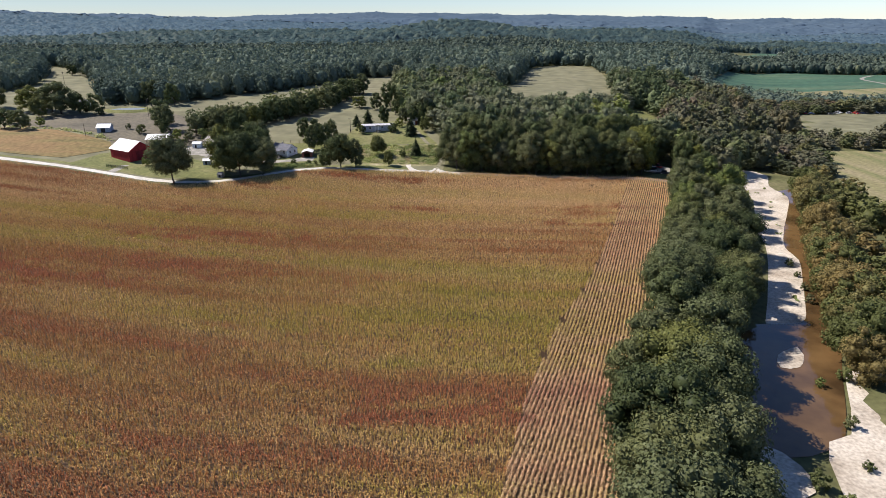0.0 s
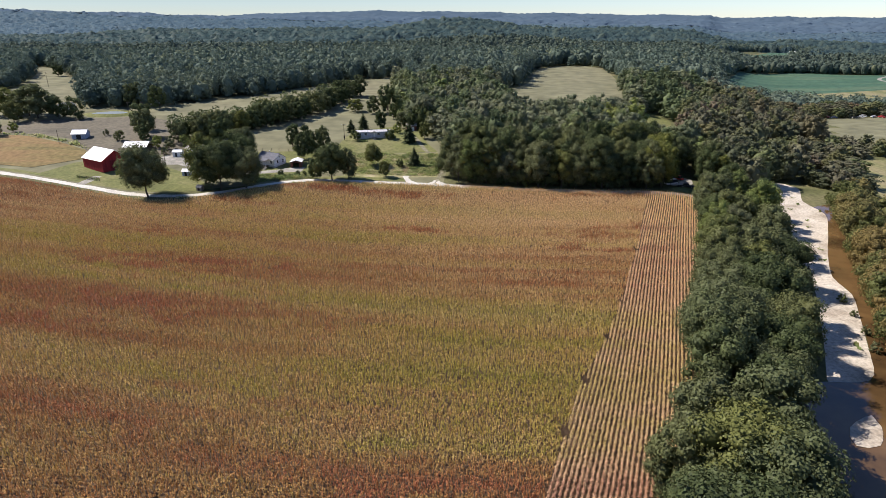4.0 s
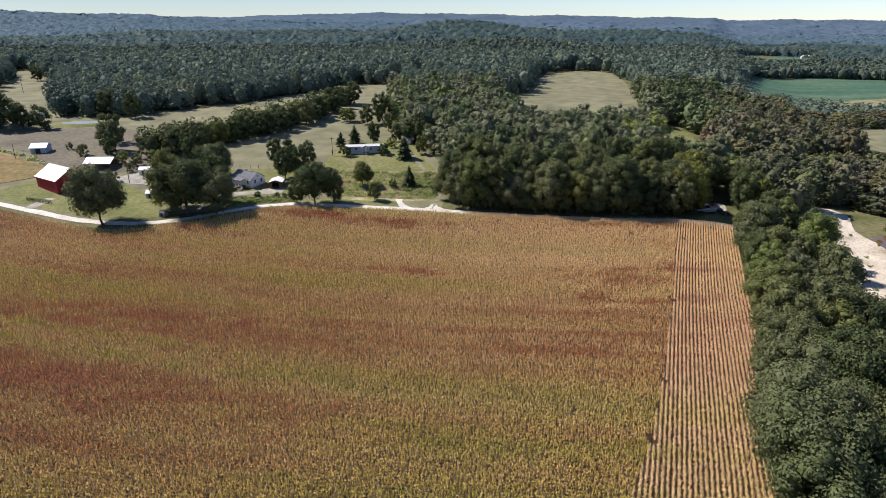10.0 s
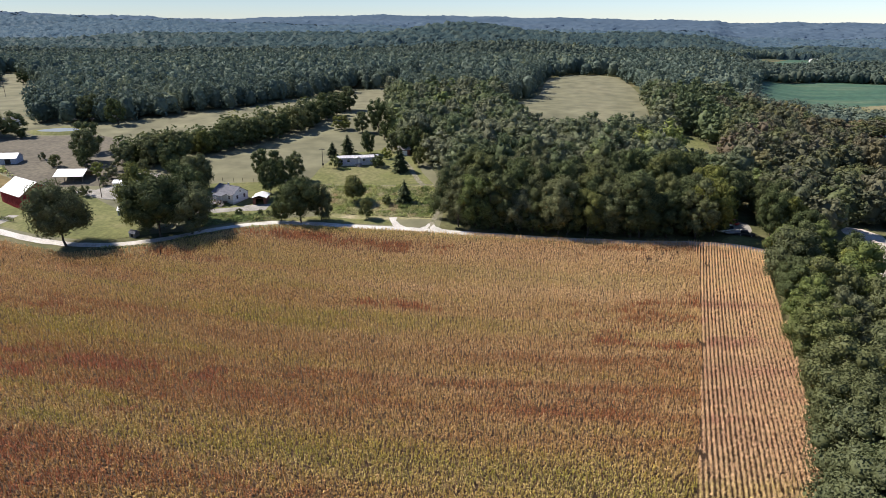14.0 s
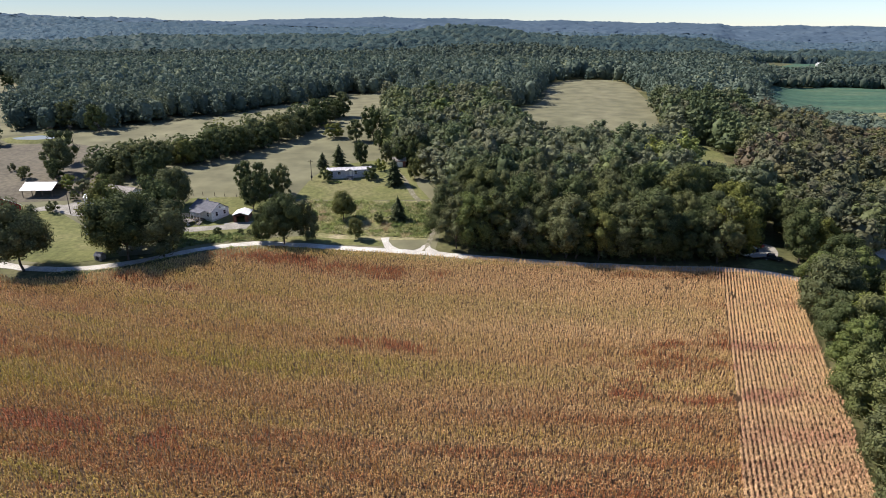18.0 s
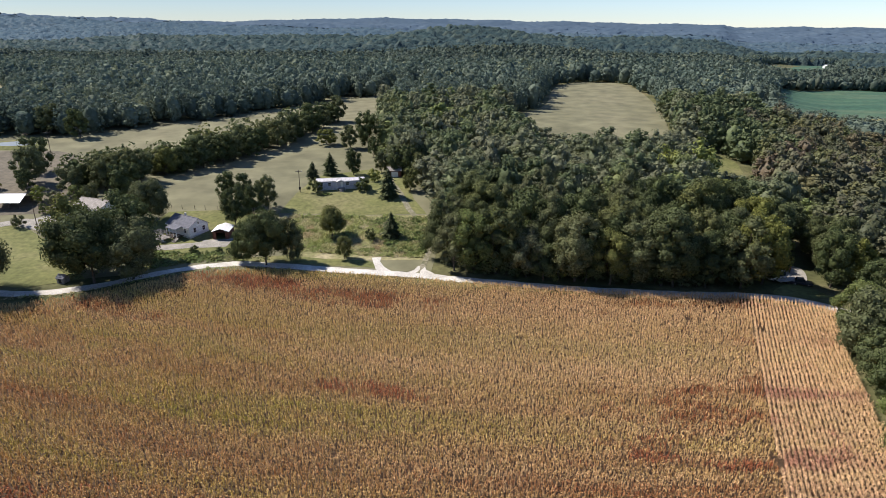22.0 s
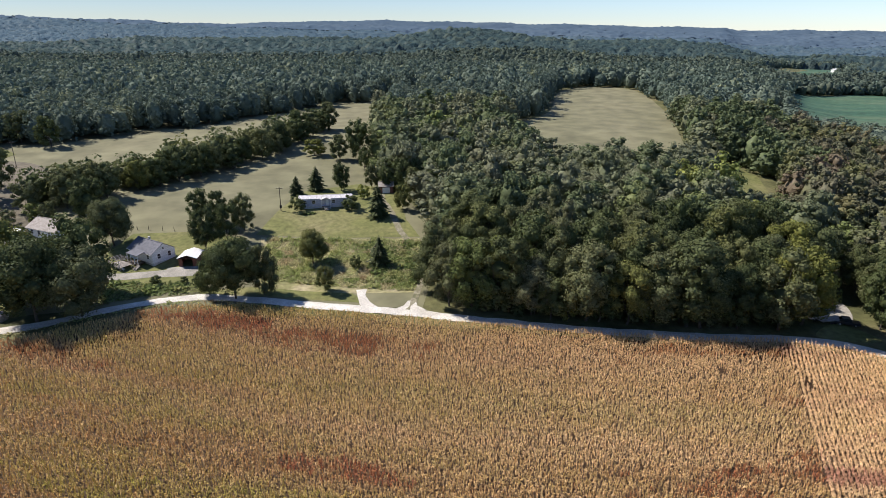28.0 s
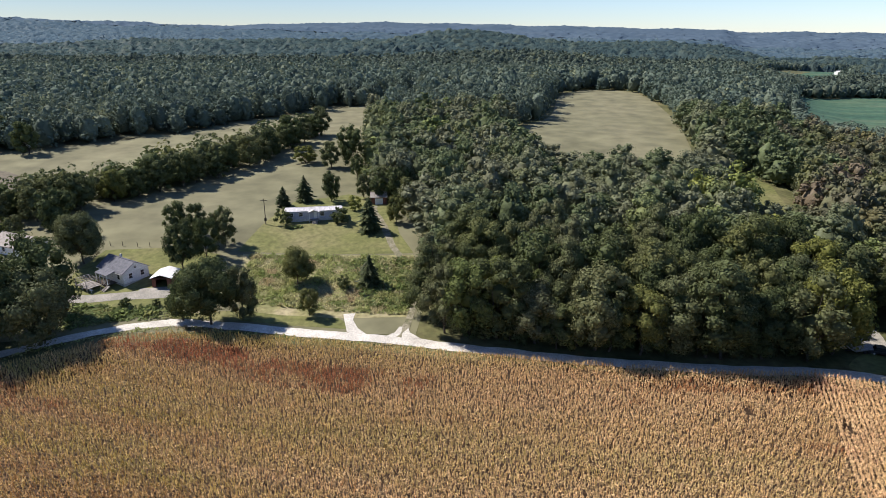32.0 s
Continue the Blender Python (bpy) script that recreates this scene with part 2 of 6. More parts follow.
def corn_material(name, tones, glow=0.10):
    """Ripe maize: colour by how ripe each plant is, pale straw on the driest and on the brighter far part, and a random
    tone per leaf.
    """
    m = bpy.data.materials.new(name)
    m.use_nodes = True
    n, l = m.node_tree.nodes, m.node_tree.links
    b = n["Principled BSDF"]
    b.inputs["Roughness"].default_value = 0.8
    b.inputs["Specular IOR Level"].default_value = 0.06
    ripe = n.new("ShaderNodeAttribute")
    ripe.attribute_name = "ripe_and_shade"
    r = n.new("ShaderNodeValToRGB")
    e = r.color_ramp.elements
    while len(e) < len(tones):
        e.new(0.5)
    for k, (p, c) in enumerate(tones):
        e[k].position, e[k].color = p, (*c, 1)
    l.new(ripe.outputs["Fac"], r.inputs["Fac"])
    bleached_and_lit = n.new("ShaderNodeAttribute")
    bleached_and_lit.attribute_name = "bleached_and_lit"
    straw = n.new("ShaderNodeMix")
    straw.data_type = "RGBA"
    straw.inputs["B"].default_value = (0.72, 0.500, 0.268, 1)
    l.new(bleached_and_lit.outputs["Fac"], straw.inputs["Factor"])
    l.new(r.outputs["Color"], straw.inputs["A"])
    geo = n.new("ShaderNodeNewGeometry")
    mr = n.new("ShaderNodeMapRange")
    mr.inputs["To Min"].default_value, mr.inputs["To Max"].default_value = 0.62, 1.36
    l.new(geo.outputs["Random Per Island"], mr.inputs["Value"])
    s = n.new("ShaderNodeVectorMath")
    s.operation = "SCALE"
    l.new(straw.outputs["Result"], s.inputs[0])
    l.new(mr.outputs[0], s.inputs["Scale"])
    l.new(s.outputs[0], b.inputs["Base Color"])
    tr = n.new("ShaderNodeBsdfTranslucent")
    l.new(s.outputs[0], tr.inputs["Color"])
    mx = n.new("ShaderNodeMixShader")
    mx.inputs[0].default_value = glow
    l.new(b.outputs[0], mx.inputs[1])
    l.new(tr.outputs[0], mx.inputs[2])
    l.new(mx.outputs[0], n["Material Output"].inputs["Surface"])
    return m


CROP_TONES = [(0.05, (0.300, 0.268, 0.048)), (0.28, (0.410, 0.305, 0.074)), (0.46, (0.465, 0.300, 0.104)), (0.62, (0.390, 0.215, 0.076)), (0.78, (0.370, 0.172, 0.070)), (0.98, (0.37, 0.140, 0.068))]
M_CORN = corn_material("ripe maize", CROP_TONES)
M_TASSEL = corn_material("maize tassels", [(p, tuple(1.22 * q for q in c)) for p, c in CROP_TONES], 0.15)
M_CORN_DRY = corn_material("dry end-row maize", [(0.10, (0.45, 0.345, 0.122)), (0.40, (0.57, 0.390, 0.218)), (0.65, (0.54, 0.342, 0.200)), (0.9, (0.45, 0.235, 0.150))])


# ---- the land ----
def sstep(a, b, v):
    u = np.clip((v - a) / (b - a), 0.0, 1.0)
    return u * u * (3 - 2 * u)


def hill(x, y, cx, cy, rx, ry, h):
    return h * np.exp(-((x - cx) / rx) ** 2 - ((y - cy) / ry) ** 2)


def height(x, y):
    """Height of the land: flat valley, a terrace behind the road, wooded hills, far ridges."""
    rise = 3.2 * sstep(225, 275, y) + 7.6 * sstep(265, 335, y) + 6.5 * sstep(335, 460, y) + 5 * sstep(460, 640, y) - 4 * sstep(640, 1000, y)
    valley = 70 + 0.40 * y
    z = rise * sstep(valley + 10, valley - 130, x)
    z = z + hill(x, y, 20, 1400, 170, 260, 30) + hill(x, y, 330, 1650, 260, 300, 24) + hill(x, y, -330, 1500, 330, 300, 17) + hill(x, y, -900, 1900, 500, 380, 25)
    z = z + hill(x, y, -1750, 2700, 950, 500, 80) + hill(x, y, -500, 2900, 600, 420, 36) + hill(x, y, 400, 3000, 700, 420, 36)
    z = z + hill(x, y, 1300, 3500, 800, 450, 30) + hill(x, y, 2700, 3600, 900, 500, 46) + hill(x, y, -2600, 4200, 1500, 450, 55)
    z = z + hill(x, y, -300, 4450, 1700, 330, 90) + hill(x, y, 2600, 4500, 1600, 330, 55)
    z = z + sstep(650, 950, y) * (4.5 * np.sin(x / 150 + 0.004 * y) * np.sin(y / 95 + x / 400) + 2.5 * np.sin(x / 61 - y / 83))
    return z - 2.2 * channel(x, y)


RIVER = [(20, -60), (40, 20), (62, 76), (76, 108), (96, 150), (112, 185), (128, 222), (143, 262), (160, 310), (190, 370), (230, 440)]


def line_distance(x, y, line):
    """Distance from points to a line of corners."""
    x, y = np.asarray(x, float), np.asarray(y, float)
    best = np.full(np.broadcast(x, y).shape, 1e9)
    for (ax, ay), (bx, by) in zip(line, line[1:]):
        dx, dy = bx - ax, by - ay
        u = np.clip(((x - ax) * dx + (y - ay) * dy) / (dx * dx + dy * dy), 0, 1)
        best = np.minimum(best, np.hypot(x - ax - u * dx, y - ay - u * dy))
    return best


def channel(x, y):
    return sstep(24, 12, line_distance(x, y, RIVER))


def inside(x, y, poly):
    """Which points lie inside a polygon."""
    x, y = np.asarray(x, float), np.asarray(y, float)
    hit = np.zeros(np.broadcast(x, y).shape, bool)
    for (ax, ay), (bx, by) in zip(poly, poly[1:] + poly[:1]):
        if ay != by:
            hit ^= ((ay > y) != (by > y)) & (x < (bx - ax) * (y - ay) / (by - ay) + ax)
    return hit


def mesh_object(name, verts, faces, mat, smooth=False):
    """An object from arrays of corners and of three- or four-cornered faces."""
    me = bpy.data.meshes.new(name)
    verts, faces = np.asarray(verts, np.float32), np.asarray(faces, np.int32)
    k = faces.shape[1]
    me.vertices.add(len(verts))
    me.vertices.foreach_set("co", verts.ravel())
    me.loops.add(faces.size)
    me.loops.foreach_set("vertex_index", faces.ravel())
    me.polygons.add(len(faces))
    me.polygons.foreach_set("loop_start", np.arange(0, faces.size, k, dtype=np.int32))
    me.polygons.foreach_set("use_smooth", np.full(len(faces), smooth))
    me.update(calc_edges=True)
    me.materials.append(mat)
    return new(name, me)


def grid_faces(nx, ny):
    i = np.arange(nx - 1)[None, :] + np.arange(ny - 1)[:, None] * nx
    return np.stack([i, i + 1, i + 1 + nx, i + nx], -1).reshape(-1, 4)


def land():
    xs = np.concatenate([np.linspace(-4800, -460, 60), np.arange(-440, 500, 12.0), np.linspace(520, 4800, 60)])
    ys = np.concatenate([np.linspace(-1500, -80, 14), np.arange(-60, 720, 6.0), np.arange(730, 2000, 25.0), np.linspace(2050, 4950, 60)])
    X, Y = np.meshgrid(xs, ys)
    V = np.stack([X, Y, height(X, Y)], -1).reshape(-1, 3)
    ob = mesh_object("ground", V, grid_faces(len(xs), len(ys)), M_GROUND, True)
    return tagged(ob, "rolling valley land of rough grass and weeds", "ground", kind="structure")


land()


def draped(name, poly, mat, lift, label, category, step=6.0, kind="structure"):
    """A sheet of ground with its own cover, cut to the land's slope."""
    bm = bmesh.new()
    bm.faces.new([bm.verts.new((x, y, 0)) for x, y in poly])
    bmesh.ops.triangulate(bm, faces=bm.faces[:])
    for axis in (0, 1):
        lo, hi = min(p[axis] for p in poly), max(p[axis] for p in poly)
        c = math.floor(lo / step) * step + step
        while c < hi:
            co, no = ((c, 0, 0), (1, 0, 0)) if axis == 0 else ((0, c, 0), (0, 1, 0))
            bmesh.ops.bisect_plane(bm, geom=bm.verts[:] + bm.edges[:] + bm.faces[:], plane_co=co, plane_no=no)
            c += step
    P = np.array([v.co[:] for v in bm.verts])
    for v, z in zip(bm.verts, height(P[:, 0], P[:, 1])):
        v.co.z = z + 0.6 * lift
    for f in bm.faces:
        f.smooth = True
        if f.normal.z < 0:
            f.normal_flip()
    me = bpy.data.meshes.new(name)
    bm.to_mesh(me)
    bm.free()
    me.materials.append(mat)
    return tagged(new(name, me), label, category, kind=kind)


def curve_points(line, step=3.0):
    """A smooth line through corners (Catmull-Rom)."""
    pts = [np.array(p, float) for p in line]
    pts = [2 * pts[0] - pts[1]] + pts + [2 * pts[-1] - pts[-2]]
    out = []
    for a, b, c, d in zip(pts, pts[1:], pts[2:], pts[3:]):
        k = max(1, int(np.hypot(*(c - b)) / step))
        for i in range(k):
            t = i / k
            out.append(0.5 * (2 * b + (c - a) * t + (2 * a - 5 * b + 4 * c - d) * t * t + (3 * b - a - 3 * c + d) * t ** 3))
    out.append(pts[-2])
    return np.array(out)


def band(name, line, width, mat, lift, label, category, crown=0.0, rag=0.0):
    """A road or drive: a strip along a smooth line, with ragged edges."""
    p = curve_points(line)
    d = np.gradient(p, axis=0)
    nrm = np.stack([-d[:, 1], d[:, 0]], 1) / np.hypot(d[:, 0], d[:, 1])[:, None]
    rng = np.random.default_rng(len(line))
    cols = (-1, -0.5, 0, 0.5, 1)
    V = []
    for k, c in enumerate(cols):
        q = p + nrm * (c * width / 2 + (rag * rng.uniform(-1, 1, len(p)) * (abs(c) == 1)))[:, None] if rag else p + nrm * c * width / 2
        V.append(np.column_stack([q, height(q[:, 0], q[:, 1]) + 0.6 * lift + crown * (1 - c * c)]))
    V = np.stack(V, 1).reshape(-1, 3)
    ob = mesh_object(name, V, grid_faces(len(cols), len(p)), mat, True)
    return tagged(ob, label, category, kind="structure")


def rounded(poly, step=5.0):
    """A closed outline through corners, without hard bends."""
    p = curve_points(poly[-2:] + poly + poly[:2], step)
    k0, k1 = (int(np.argmin(np.hypot(*(p - np.array(c)).T))) for c in (poly[0], poly[0]))
    near0 = np.where(np.hypot(*(p - np.array(poly[0])).T) < 1e-6)[0]
    q = p[near0[0]:near0[-1]]
    return [(float(x), float(y)) for x, y in q]


FIELD_B = [(83, 605), (112, 652), (140, 640), (144, 600), (140, 555), (131, 495), (112, 415), (106, 380), (52, 380), (28, 425), (33, 460), (62, 512)]
FARM = [(-1, 262), (1, 285), (1, 305), (-9, 330), (-22, 350), (-30, 400), (-40, 474), (-33, 524), (-12, 582), (-66, 538), (-106, 494), (-132, 443), (-174, 413), (-196, 402),
        (-222, 404), (-247, 434), (-290, 518), (-393, 650), (-421, 680), (-427, 665), (-374, 596), (-333, 515), (-331, 461), (-440, 420), (-440, 240), (-214, 284), (-120, 250), (-72, 261), (-30, 263)]
CLEARING = [(122, 392), (106, 364), (106, 336), (120, 342), (128, 374)]
GREEN_FIELD = [(240, 560), (262, 620), (352, 790), (462, 850), (640, 800), (560, 690), (453, 640), (403, 624)]
PALE_FIELD = [(240, 560), (403, 624), (453, 640), (520, 640), (440, 570), (350, 520)]
TAN_FIELD = [(214, 352), (226, 392), (252, 446), (323, 456), (430, 456), (420, 385), (310, 348), (236, 340)]
HAY_FIELD = [(150, 180), (162, 233), (198, 317), (300, 310), (330, 200), (240, 100), (130, 120)]
FAR_MEADOW = [(225, 740), (240, 800), (300, 840), (306, 815), (270, 760)]
FAR_MEADOW_B = [(380, 930), (385, 975), (560, 1235), (690, 1255), (600, 1120), (480, 980)]
CORN = [(20, 40), (26, 60), (31, 78), (30, 87), (37, 97), (45, 112), (58, 143), (72, 178), (81, 203), (91, 230), (97, 242.2), (88, 245.8), (78, 248.6), (60, 248.6), (40, 249.6), (18, 252.6), (5, 253.8), (-16, 256.8), (-38, 259.2),
        (-53, 259.8), (-64, 257.4), (-71, 253.4), (-85, 245.4), (-100, 240), (-110, 238.3), (-120, 241.6), (-143, 250.5), (-174, 263), (-207, 275), (-300, 300), (-300, 150), (-150, 40)]
OPEN = [FIELD_B, FARM, CLEARING, GREEN_FIELD, PALE_FIELD, TAN_FIELD, HAY_FIELD, FAR_MEADOW, FAR_MEADOW_B, CORN]

draped("meadow", FARM, M_MEADOW, 0.10, "dry pale pasture sloping up from the gravel road", "meadow")
draped("pasture", rounded([(-250, 340), (-236, 372), (-205, 378), (-176, 380), (-155, 366), (-140, 340), (-128, 318), (-118, 304), (-140, 299), (-164, 300), (-186, 322), (-216, 336)]), M_GRAZED, 0.14, "closely grazed grey-brown pasture round the sheds", "pasture")
draped("hill_field", rounded(FIELD_B, 9.0), M_MEADOW, 0.12, "pale hay field on a hill ringed by woods", "field")
draped("clearing", CLEARING, M_LAWN, 0.12, "small bright grass clearing in the woods", "clearing")
draped("green_field", GREEN_FIELD, M_GREENFIELD, 0.2, "deep green bean field in the valley", "field", 12)
draped("pale_field", PALE_FIELD, M_STUBBLE, 0.25, "pale green strip of grass beside the bean field", "field", 12)
draped("tan_field", TAN_FIELD, M_MEADOW, 0.2, "bare tan field by the scrapyard", "field", 12)
draped("hay_field", HAY_FIELD, M_STUBBLE, 0.15, "hay field in mown stripes beyond the creek", "field", 12)
draped("far_meadow", FAR_MEADOW, M_GREENFIELD, 0.3, "green meadow among distant woods", "field", 20)
draped("far_meadow", FAR_MEADOW_B, M_GREENFIELD, 0.3, "green meadow among distant woods", "field", 20)
draped("crop_soil", [(0, 30)] + CORN[:28] + [(-215, 275), (-320, 300), (-320, 150), (-150, 30)], M_SOIL, 0.05, "bare brown soil under the standing maize", "soil")
ROAD = [(-330, 318), (-260, 299), (-214, 284), (-181, 273), (-154, 262), (-127, 251), (-107, 247.5), (-90, 251), (-72, 261), (-57, 266), (-43, 265), (-30, 263), (-14, 261), (0, 259), (11, 257), (30, 254), (47, 252), (64, 251),
        (80, 251), (92, 249), (100, 244), (110, 236)]
band("road", ROAD, 3.0, M_ROAD, 0.16, "pale gravel country road along the maize", "road", 0.06, 0.25)

# ---- river ----
M_WATER = bpy.data.materials.new("brown creek water")
M_WATER.use_nodes = True
_n, _l = M_WATER.node_tree.nodes, M_WATER.node_tree.links
_b = _n["Principled BSDF"]
_b.inputs["Roughness"].default_value = 0.04
_b.inputs["IOR"].default_value = 1.33
_t = _n.new("ShaderNodeTexNoise")
_t.inputs["Scale"].default_value, _t.inputs["Detail"].default_value = 0.09, 5
_g = _n.new("ShaderNodeNewGeometry")
_l.new(_g.outputs["Position"], _t.inputs["Vector"])
_r = _n.new("ShaderNodeValToRGB")
_r.color_ramp.elements[0].position, _r.color_ramp.elements[0].color = 0.35, (0.045, 0.026, 0.012, 1)
_r.color_ramp.elements[1].position, _r.color_ramp.elements[1].color = 0.65, (0.135, 0.078, 0.032, 1)
_l.new(_t.outputs["Fac"], _r.inputs["Fac"])
_l.new(_r.outputs[0], _b.inputs["Base Color"])
WATER = [(56, 74), (50, 80), (51, 90), (56, 101), (63, 112), (72, 121), (84, 122), (91, 133), (98, 147), (105.5, 163), (107, 174), (116, 192), (127, 211), (138.5, 233), (139, 249), (147, 268), (152, 265), (148, 240),
         (137, 214), (126, 190), (113, 166), (106, 151), (97, 133), (91, 118), (81, 101), (75, 90), (69, 80), (64, 76)]
BAR = [(75, 119), (82, 134), (92, 154), (101, 174), (107, 193), (122, 228), (132, 264), (140, 276), (147, 268), (139, 249), (138.5, 233), (127, 211), (116, 192), (107, 174), (105.5, 163), (98, 147), (91, 133), (85, 120)]
SPIT = [(65, 78), (70, 80), (74.5, 87.5), (78, 94.5), (81, 100), (88, 105), (97, 101), (99, 88), (88, 60), (80, 40), (58, 40), (60, 66)]
draped("gravel_bar", rounded(SPIT), M_SAND, 0.36, "pale dry sand spit at the creek bend", "gravel bar", 2.5)
draped("gravel_bar", rounded(BAR), M_SAND, 0.15, "pale sand and gravel bar along the creek", "gravel bar", 2.5)
draped("gravel_bar", rounded([(69, 102), (71, 107), (77, 110.5), (76.5, 107), (73, 102)], 2.0), M_SAND, 0.36, "small pale sand island in the shallow creek", "gravel bar", 2.0)
draped("gravel_bar", rounded([(51, 65), (50.5, 72), (54, 77), (57, 72), (56, 66)], 2.0), M_SAND, 0.38, "small pale sand island in the shallow creek", "gravel bar", 2.0)


def flat_sheet(name, poly, z, mat, label, category):
    bm = bmesh.new()
    bm.faces.new([bm.verts.new((x, y, z)) for x, y in poly])
    bmesh.ops.recalc_face_normals(bm, faces=bm.faces[:])
    if bm.faces[:][0].normal.z < 0:
        bm.faces[:][0].normal_flip()
    bmesh.ops.triangulate(bm, faces=bm.faces[:])
    me = bpy.data.meshes.new(name)
    bm.to_mesh(me)
    bm.free()
    me.materials.append(mat)
    return tagged(new(name, me), label, category, kind="structure")


flat_sheet("water", rounded(WATER, 3.0), -2.05, M_WATER, "shallow brown creek water over sand", "creek")


# ---- maize ----
def value_noise(x, y, seed=0, octaves=4):
    """Smooth noise from 0 to 1 over the plan, rough at several scales."""
    total, amp, norm = 0.0, 1.0, 0.0
    for k in range(octaves):
        gx, gy = np.floor(x), np.floor(y)
        fx, fy = x - gx, y - gy
        fx, fy = fx * fx * (3 - 2 * fx), fy * fy * (3 - 2 * fy)

        def corner(a, b):
            h = np.sin((gx + a) * 127.1 + (gy + b) * 311.7 + seed * 74.7 + k * 19.3) * 43758.5453
            return h - np.floor(h)
        total = total + amp * ((corner(0, 0) * (1 - fx) + corner(1, 0) * fx) * (1 - fy) + (corner(0, 1) * (1 - fx) + corner(1, 1) * fx) * fy)
        norm += amp
        amp *= 0.55
        x, y = x * 2.03 + 5.1, y * 2.03 + 3.7
    return total / norm


# patches that ripened early (rust red) or stayed green: centre, half-widths, strength
PATCHES = [(-11, 206, 9, 3, 0.36), (36, 189, 9, 3, 0.32), (49, 198, 13, 6, 0.26), (57, 187, 8, 3.5, 0.26), (-63, 178, 22, 4, 0.34), (-113, 148, 22, 8, 0.34), (-88, 175, 22, 4, 0.32),
           (-4, 81, 20, 5, 0.36), (-19, 245, 17, 5, 0.26), (-46, 254, 14, 4, 0.30), (-84, 240, 20, 5, 0.28), (-60, 150, 34, 9, 0.22), (84, 222, 8, 7, 0.22), (68, 214, 7, 12, 0.22), (-20, 110, 24, 5, 0.18),
           (-100, 205, 16, 3, 0.22), (-40, 70, 40, 8, 0.20), (30, 163, 20, 3, 0.10),
           (-32, 98, 24, 5, -0.26), (10, 131, 20, 5, -0.20), (-56, 224, 24, 5, -0.22), (-34, 197, 26, 4, -0.24), (-100, 222, 34, 6, -0.24), (40, 248, 46, 3.5, -0.26), (-105, 192, 26, 3, -0.26), (12, 98, 22, 5, -0.20),
           (-70, 128, 34, 4, -0.18), (-10, 147, 34, 3, -0.14), (15, 226, 40, 4, -0.14), (-90, 240, 20, 3, -0.2), (30, 108, 8, 8, -0.14)]


def bend(x):
    """How far the bands of the crop sweep round towards the road's curve."""
    return np.interp(x, [-320, -120, -80, -40, 0, 40, 110], [-84, -24, -12, -2, 4, 7, 9])


def ripe_and_shade(x, y, luck):
    """How ripe each plant is, 0 green to 1 rust red: bands along the rows, ragged patches of single red plants, and
    shade painted in at the near left.
    """
    v = y + bend(x)
    t = 0.455 + 0.86 * (value_noise(x * 0.006, v * 0.085, 1, 3) - 0.5) + 0.62 * (value_noise(x * 0.012, v * 0.24, 2, 3) - 0.5) + 0.22 * (value_noise(x * 0.12, v * 0.4, 5, 3) - 0.5)
    # darkening of the near left against the sun, painted in as riper plants
    t = t + 0.13 * sstep(12, -45, x) * sstep(215, 150, y) + 0.05 * sstep(110, 80, y)
    ragged = value_noise(x * 0.16, y * 0.34, 3, 5)
    for cx, cy, rx, ry, strength in PATCHES:
        d = np.hypot((x - cx) / rx, (v - cy - bend(cx)) / ry) + 3.6 * (ragged - 0.5)
        share = sstep(1.25, 0.25, d)
        t = t + (0.35 * strength * share + 0.9 * strength * (share * 0.8 > luck) if strength > 0 else 0.7 * strength * share)
    return t


